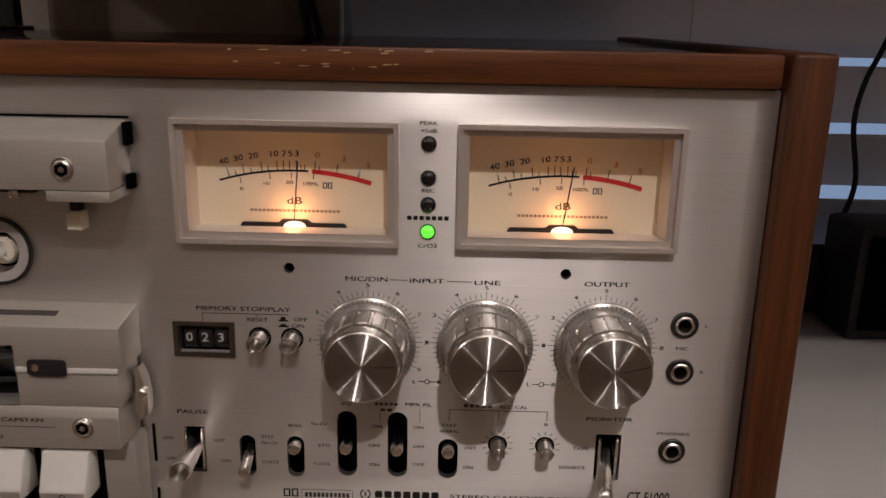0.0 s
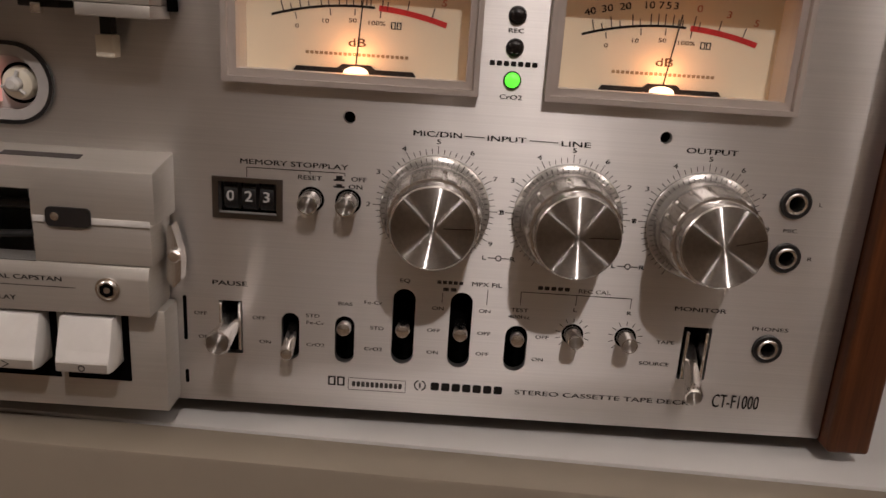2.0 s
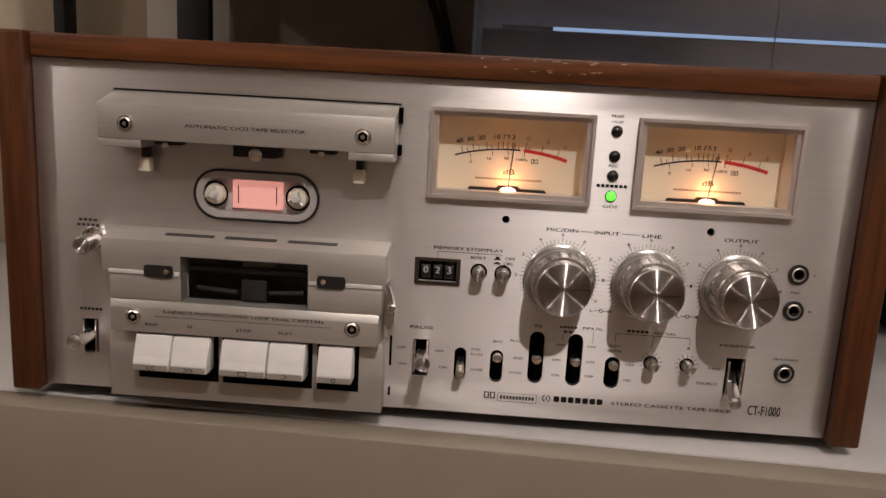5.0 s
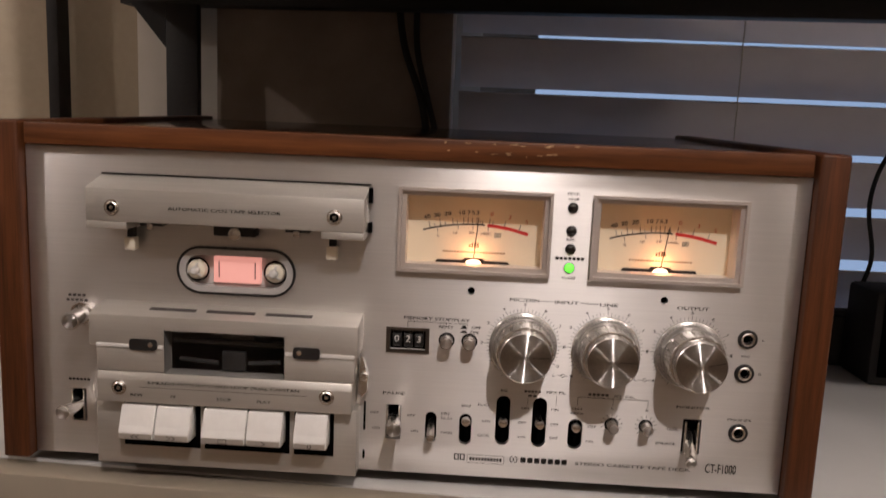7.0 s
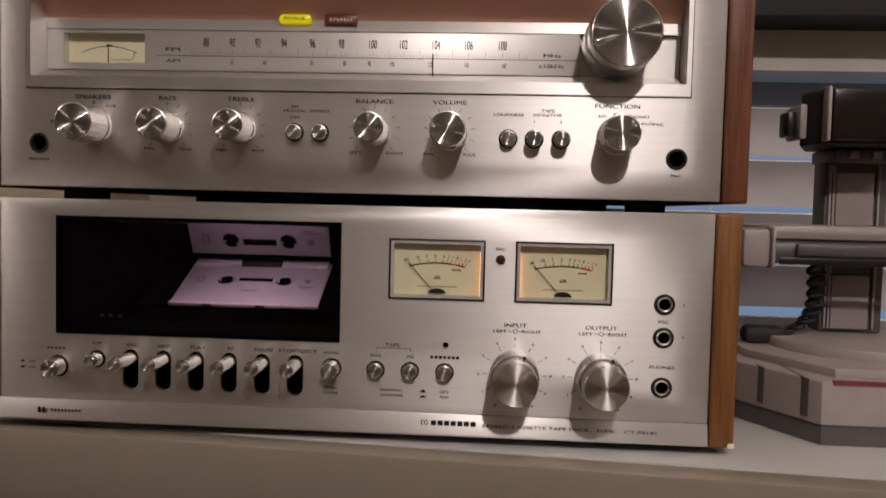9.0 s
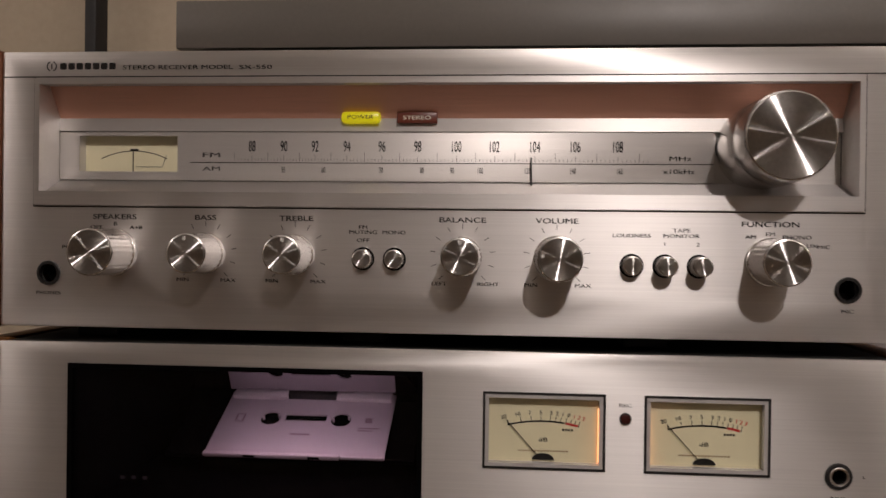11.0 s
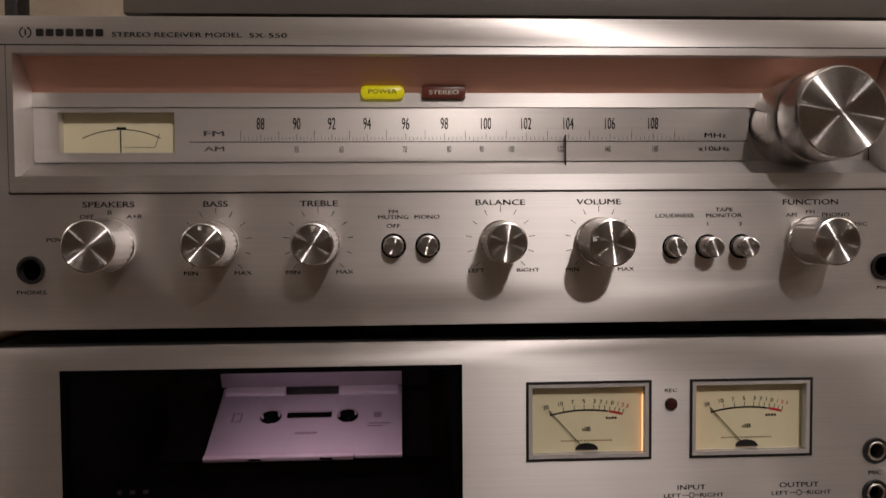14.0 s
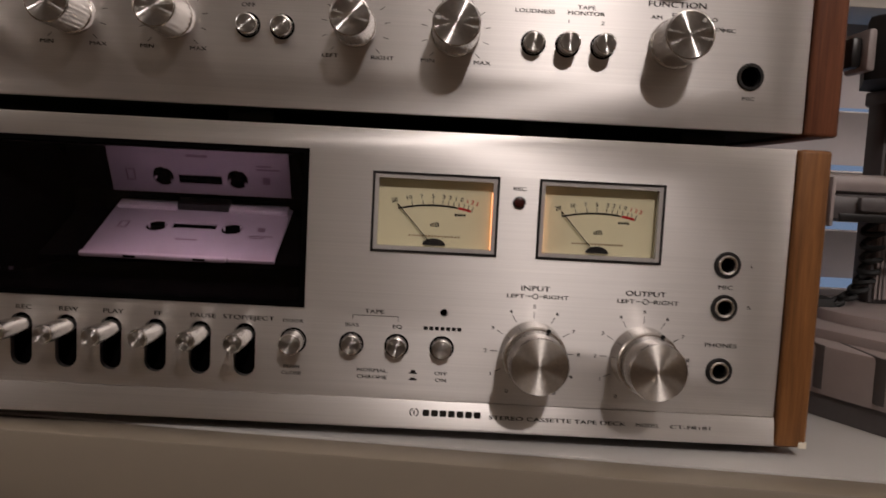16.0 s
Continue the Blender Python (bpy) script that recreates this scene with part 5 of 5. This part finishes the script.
rec = thing("stereo_receiver", (-0.116, 0.43, 0.508), "silver stereo receiver standing on the cassette deck", "receiver", "hi-fi units")
cut = B()
box(cut, -297, 64, 572, 625.5, -10, 5)
prism(cut, stadium(-296.6, -287.4, 534.4, 543.6, 8), -10, 5)
prism(cut, stadium(55.6, 64.6, 532.4, 541.4, 8), -10, 5)
part("faceplate", carve(box(B(), -315.2, 84, 514.6, 640, -3, 0, 0.8), cut), ALU_COARSE, rec, "brushed aluminium front panel")
part("chassis", box(B(), -313.5, 82.5, 516, 638, -300, -40), DARKMETAL, rec)
part("top_cover", box(B(), -314.5, 83.3, 637.8, 639.6, -300, -3.2), DARKMETAL, rec)
part("bottom_cover", box(B(), -314.5, 83.3, 515, 515.9, -300, -3.2), DARKMETAL, rec)
for u0, u1 in ((-329, -315.7), (84.5, 98)):
    part("side_panel", box(B(), u0, u1, 513.8, 641, -302, 1.5, 1.6, 3), DARKWOOD_UP, rec, "reddish brown wooden side panel")
# added strip at the rear, keeps window light out of the gap below
part("gap_blocker", box(B(), -314, 62, 508.1, 514.9, -296, -290), DARKMETAL, rec, "added black strip that blocks light through the gap")
for u in (-280, -150, -20, 50):
    for d in (-30, -250):
        part("foot", box(B(), u - 10, u + 10, 508.0, 514.8, d - 9, d + 9, 1.0), RUBBER, rec)
lines(rec, [((-314.5, 628.4), (83.5, 628.4)), ((-299.5, 628.2), (-299.5, 569.4)), ((-299.5, 569.4), (66.5, 569.4)), ((66.5, 569.4), (66.5, 628.2))], 0.5, INK)
fr = part("window_frame", ring(B(), [(-299, 570), (66, 570), (66, 627.6), (-299, 627.6)], [(-296.6, 576.4), (63.6, 576.4), (63.6, 625), (-296.6, 625)], -4, 1.2), ALU_COARSE, rec, "aluminium frame round the tuning dial")
part("rose_panel", sideprism(B(), [(-8, 625.5), (-7, 626.5), (-16.5, 612.3), (-17.5, 611.4)], -297, 64), PINKPLATE, rec, "rose tinted metal panel over the scale")
part("scale_step", sideprism(B(), [(-17.6, 606), (-17.6, 612.2), (-16.4, 612.2), (-15.4, 606)], -297, 64), SILVERDIAL, rec)
DV = -16
part("dial_plate", carve(box(B(), -297, 8.5, 583, 605.8, -18, DV, 0.3), box(B(), -287, -239, 587, 604, -30, 0)), SILVERDIAL, rec, "silver tuning scale plate")
part("dial_back", box(B(), 9, 64, 578, 606, -20, -18.4), SILVERDIAL, rec)
part("dial_floor", sideprism(B(), [(-18, 583), (-18, 574), (-3.5, 574), (-3.5, 576.2)], -297, 64), ALU_COARSE, rec)
for u in (-299.0, 64.2):
    part("dial_end", box(B(), u, u + 2, 574, 627, -18, -4.2), ALU_COARSE, rec)
tm = part("tuning_meter", box(B(), -288, -238, 586, 605, -24, -22), DIAL2, rec, "small tuning meter")
b = B()
arc(b, -263, 560, 37.2, -26, 26, 0.4, -21.9)
part("scale_arc", b, INK, tm)
part("centre_mark", box(B(), -265, -261, 597.2, 598.4, -21.95, -21.8), INK, tm)
part("needle", tube(B(), [P(-263, 587.5, -20.8), P(-263, 597, -20.8)], 0.00025, 6), INK, tm)
lines(tm, [((-262, 589.8), (-249, 589.8)), ((-249, 589.8), (-247, 595.6))], 0.25, GREYINK, -21.85)
for q in ((-288.6, -287.1, 586, 605), (-238.9, -237.4, 586, 605)):
    part("well_wall", box(B(), *q, -22, -18.2), TRIM, tm)
lines(rec, [((-233, 591.4), (8, 591.4))], 0.35, INK, DV + 0.1)
words(rec, "FM", -222.5, 595, 2.2, GREYINK, d=DV + 0.1, width=8.4)
words(rec, "AM", -222.5, 588.6, 2.0, GREYINK, d=DV + 0.1, width=8.4)
words(rec, "MHz", -6.3, 594.0, 2.1, INK, d=DV + 0.1, width=9.8)
words(rec, "x10kHz", -7, 588.2, 2.1, INK, d=DV + 0.1, width=14)
fm = [-203, -187.8, -173, -158, -141.6, -125, -107, -89.6, -71.2, -53, -34]
st = []
for k, u in enumerate(fm):
    words(rec, str(88 + 2 * k), u, 599.2, 5.0, INK, d=DV + 0.1, stretch=0.48)
    for i in range(10):
        x = u + i * ((fm[k + 1] - u) if k < 10 else 19) / 10
        if x > -19.5:
            break
        st.append(((x, 592.2), (x, 593.4 if i % 5 else (596.2 if i == 5 else 594.8))))
for i in range(1, 6):
    st.append(((-203 - i * 1.69, 592.2), (-203 - i * 1.69, 593.4 if i < 5 else 596.2)))
lines(rec, st, 0.2, GREYINK, DV + 0.1, "printed_scale")
for s, u in (("55", -188), ("60", -169), ("70", -142), ("80", -123), ("90", -109), ("100", -96), ("120", -74.5), ("140", -54), ("160", -33)):
    words(rec, s, u, 588.2, 2.7, GREYINK, d=DV + 0.1, stretch=0.5)
part("pointer", box(B(), -73.2, -72.6, 579, 594, DV + 1.2, DV + 2.0), BLACK, rec)
part("pointer_foot", box(B(), -76, -69.5, 576.6, 578.9, DV + 1.0, DV + 2.6, 0.2), MAROON, rec)
pl = part("power_lamp", box(B(), -160.5, -142, 609.4, 615, -16.5, -12.6, 2.0), YELLOW, rec, "lit yellow power lamp")
words(pl, "POWER", -151.2, 612.3, 1.7, paint("olive_ink", (0.20, 0.17, 0.01), 0.5), d=-12.5)
sl = part("stereo_lamp", box(B(), -134.5, -116, 609.6, 614.6, -16.5, -13.6, 0.5), paint("dull_red_plastic", (0.15, 0.035, 0.02), 0.35), rec, "unlit maroon stereo lamp")
words(sl, "STEREO", -125.2, 612.1, 1.8, CREAM, d=-13.5)
pr = part("pane", box(B(), -296.8, 63.8, 576.3, 625.2, -3.6, -2.6), PANE, rec)
pr.visible_shadow = False
kt = part("tuning_knob", lathe(B(), 28, 599, [(18.8, -17.8), (18.9, -1), (18.8, 6), (18.4, 6.8), (18.2, 8)], 80), TURNED, rec, "large aluminium tuning knob")
part("front_knob", lathe(B(), 28, 599, [(18.4, 8.1), (18.6, 8.6), (18.4, 21), (17.8, 22.6), (17.2, 23)], 140, (60, 0.16, 8.5, 21.2)), TURNED, kt)
part("cap", end_face(B(), 28, 599, 17.2, 23, 110), CAP, kt)
brand(rec, -294, 2.4, -261, 633.2, 3.0)
words(rec, "STEREO RECEIVER MODEL", -232.5, 632.6, 1.9, width=51)
words(rec, "SX-550", -196.5, 632.5, 1.9, width=15)
for u, v, r, mk, foot in ((-261, 549, 10.2, None, 11.6), (-218.6, 549, 8.6, -8, 10.0), (-177.6, 549, 8.3, 4, 9.7), (-103, 549, 8.0, 0, 9.4), (-62, 548.6, 9.4, -80, 10.8), (27.6, 548.4, 9.6, 42, 11.0)):
    knob(rec, u, v, r, 22, (foot - 0.8, 3.5), 24, mk, "turned aluminium control knob with a faceted side")
for u in (-218.6, -177.6, -103, -62):
    ticks(rec, u, 549, 12.0, 14.4, -135, 135, 11, 0.26)
for u, v, d in ((-147, 547.4, 4.5), (-133, 547.4, 4.5), (-30, 546, 4.5), (-16, 546, 8.5), (-1.6, 546, 8.5)):
    button(rec, u, v, 4.2, d)
for u, v in ((-292, 539), (60.1, 536.9)):
    jack(rec, u, v, 5.6, False)
for s, u, v, h in (("SPEAKERS", -261, 565, 2.3), ("BASS", -218.6, 565, 2.3), ("TREBLE", -177.2, 565, 2.3), ("BALANCE", -103, 565, 2.3), ("VOLUME", -62, 565, 2.3), ("FUNCTION", 28, 564.4, 2.3),
                   ("OFF", -269.6, 560.2, 1.6), ("B", -260.6, 561.8, 1.6), ("A+B", -251, 560.2, 1.6), ("POWER", -280, 551, 1.6),
                   ("FM", -147, 561.4, 1.6), ("MUTING", -147, 559.2, 1.6), ("OFF", -147, 555.6, 1.6), ("MONO", -133.2, 559.2, 1.6), ("LOUDNESS", -30, 559, 1.6),
                   ("TAPE", -9, 561.4, 1.6), ("MONITOR", -9, 559.0, 1.6), ("1", -16, 555.6, 1.5), ("2", -2, 555.4, 1.5),
                   ("MIN", -229, 537, 1.6), ("MAX", -208, 537, 1.6), ("MIN", -188, 537, 1.6), ("MAX", -167, 537, 1.6), ("LEFT", -113, 537, 1.6), ("RIGHT", -91.5, 537, 1.6), ("MIN", -73, 537, 1.6), ("MAX", -50.5, 537, 1.6),
                   ("AM", 19.8, 559, 1.6), ("FM", 28, 560.2, 1.6), ("PHONO", 39, 559, 1.6), ("AUX", 44, 555.4, 1.6), ("MIC", 50, 555, 1.6), ("PHONES", -292, 530, 1.5), ("MIC", 60, 528, 1.5)):
    words(rec, s, u, v, h)

# ---- toy robot on the shelf ----
rb = thing("toy_robot", (0.216, 0.39, SHELF_Z), "grey plastic toy robot on a hexagonal base", "toy robot")


def poly(points, z0, z1, bevel=1.5):
    bm = B()
    a = [bm.verts.new((x, y, z0)) for x, y in points]
    b = [bm.verts.new((x, y, z1)) for x, y in points]
    n = len(a)
    bm.faces.new(a[::-1]); top = bm.faces.new(b)
    for i in range(n):
        bm.faces.new((a[i], a[(i + 1) % n], b[(i + 1) % n], b[i]))
    if bevel:
        bmesh.ops.bevel(bm, geom=list(top.edges), offset=bevel / 1000, segments=2, affect="EDGES", profile=0.5)
    return bm


def octagon(g):
    return [(0.216 + sx * (0.064 + g * k), 0.394 + sy * (0.095 + g * k)) if k else (0.216 + sx * (0.096 + g), 0.394 + sy * (0.035 + g)) for sx, sy, k in ((-1, -1, 1), (1, -1, 1), (1, -1, 0), (1, 1, 0), (1, 1, 1), (-1, 1, 1), (-1, 1, 0), (-1, -1, 0))]


part("base_foot", poly(octagon(-0.001), 0.3782, 0.390, 0), ROBOTDARK, rb, "dark grey foot plate")
part("base", poly(octagon(0.0), 0.3902, 0.415, 2), ROBOT, rb)
part("base_step", poly(octagon(-0.012), 0.4152, 0.4205, 2), ROBOT, rb)
part("base_disc", poly([(0.216 + 0.062 * math.cos(2 * math.pi * i / 32), 0.394 + 0.062 * math.sin(2 * math.pi * i / 32)) for i in range(32)], 0.4207, 0.427, 1.5), ROBOT, rb)
for x in (0.131, 0.146):
    part("base_groove", poly([(x - 0.0008, 0.30 + (0.152 - x) * 1.95 - 0.004), (x + 0.0008, 0.30 + (0.152 - x) * 1.95 - 0.007), (x + 0.0008, 0.345), (x - 0.0008, 0.345)], 0.393, 0.4153, 0), ROBOTDARK, rb)
part("red_stripe", poly([(0.158, 0.2985), (0.214, 0.2985), (0.214, 0.301), (0.158, 0.301)], 0.4132, 0.4156, 0), paint("faded_red", (0.20, 0.03, 0.045), 0.6), rb)
part("column", slab(0.1965, 0.240, 0.415, 0.436, 0.427, 0.556, 2), ROBOTDARK, rb, "dark grey column")
part("column_panel", slab(0.203, 0.229, 0.4115, 0.4148, 0.430, 0.468, 1), ROBOT, rb)
part("column_panel", slab(0.203, 0.229, 0.4115, 0.4148, 0.503, 0.540, 1), ROBOT, rb)
for x in (0.1985, 0.201, 0.2315):
    part("column_rib", slab(x, x + 0.0016, 0.412, 0.4148, 0.430, 0.545, 0.3), ROBOT, rb)
arm = part("arm_block", slab(0.140, 0.292, 0.375, 0.47, 0.477, 0.492, 5), ROBOTDARK, rb, "dark grey arm unit")
part("arm_cover", slab(0.146, 0.286, 0.378, 0.467, 0.4925, 0.503, 4), ROBOT, arm, "grey cover of the arm unit")
part("arm_end", slab(0.128, 0.1465, 0.372, 0.44, 0.474, 0.500, 4), ROBOT, arm)
part("arm_rim", slab(0.1466, 0.149, 0.371, 0.441, 0.474, 0.501, 1), ROBOT, arm)
part("arm_front", slab(0.162, 0.28, 0.369, 0.3745, 0.4825, 0.491, 2), ROBOTDARK, arm)
part("arm_slot", slab(0.150, 0.284, 0.3665, 0.3688, 0.477, 0.4815, 0.5), BLACK, arm)
hd = part("head", poly([(0.169, 0.392), (0.179, 0.368), (0.257, 0.368), (0.271, 0.392), (0.258, 0.436), (0.190, 0.436)], 0.556, 0.592, 4), DARKMETAL, rb, "black head with a black visor")
part("visor", slab(0.1775, 0.2585, 0.362, 0.3675, 0.5575, 0.5905, 2), GLOSSTOP, hd, "shiny black visor")
part("visor_rim", slab(0.1745, 0.177, 0.3625, 0.372, 0.557, 0.592, 1), ROBOT, hd)
part("ear", slab(0.159, 0.1650, 0.388, 0.405, 0.562, 0.579, 2), BLACK, hd)
part("ear_ring", slab(0.1652, 0.1700, 0.383, 0.408, 0.560, 0.583, 1.5), ROBOT, hd)
part("neck", slab(0.196, 0.236, 0.40, 0.44, 0.5465, 0.5558, 2), ROBOTDARK, rb)
for x in (0.205, 0.2205):
    part("neck_tab", slab(x, x + 0.006, 0.397, 0.3998, 0.549, 0.554, 0.5), ROBOT, rb)
pts = []
ctrl = [Vector(q) for q in ((0.187, 0.400, 0.476), (0.188, 0.400, 0.460), (0.187, 0.400, 0.446), (0.181, 0.400, 0.4355), (0.166, 0.398, 0.4275))]
N = 180
for i in range(N + 1):
    t = i / N * (len(ctrl) - 1)
    k = min(int(t), len(ctrl) - 2)
    c = ctrl[k].lerp(ctrl[k + 1], t - k)
    a = 2 * math.pi * 8 * i / N
    pts.append(c + Vector((0.0052 * math.cos(a), 0.0052 * math.sin(a), 0.0020 * math.cos(a))))
part("coiled_cord", tube(B(), pts, 0.0016, 6), RUBBER, rb, "black coiled cord")
part("cord_plug", slab(0.138, 0.166, 0.390, 0.406, 0.4208, 0.4325, 4), RUBBER, rb, "black cord plug")
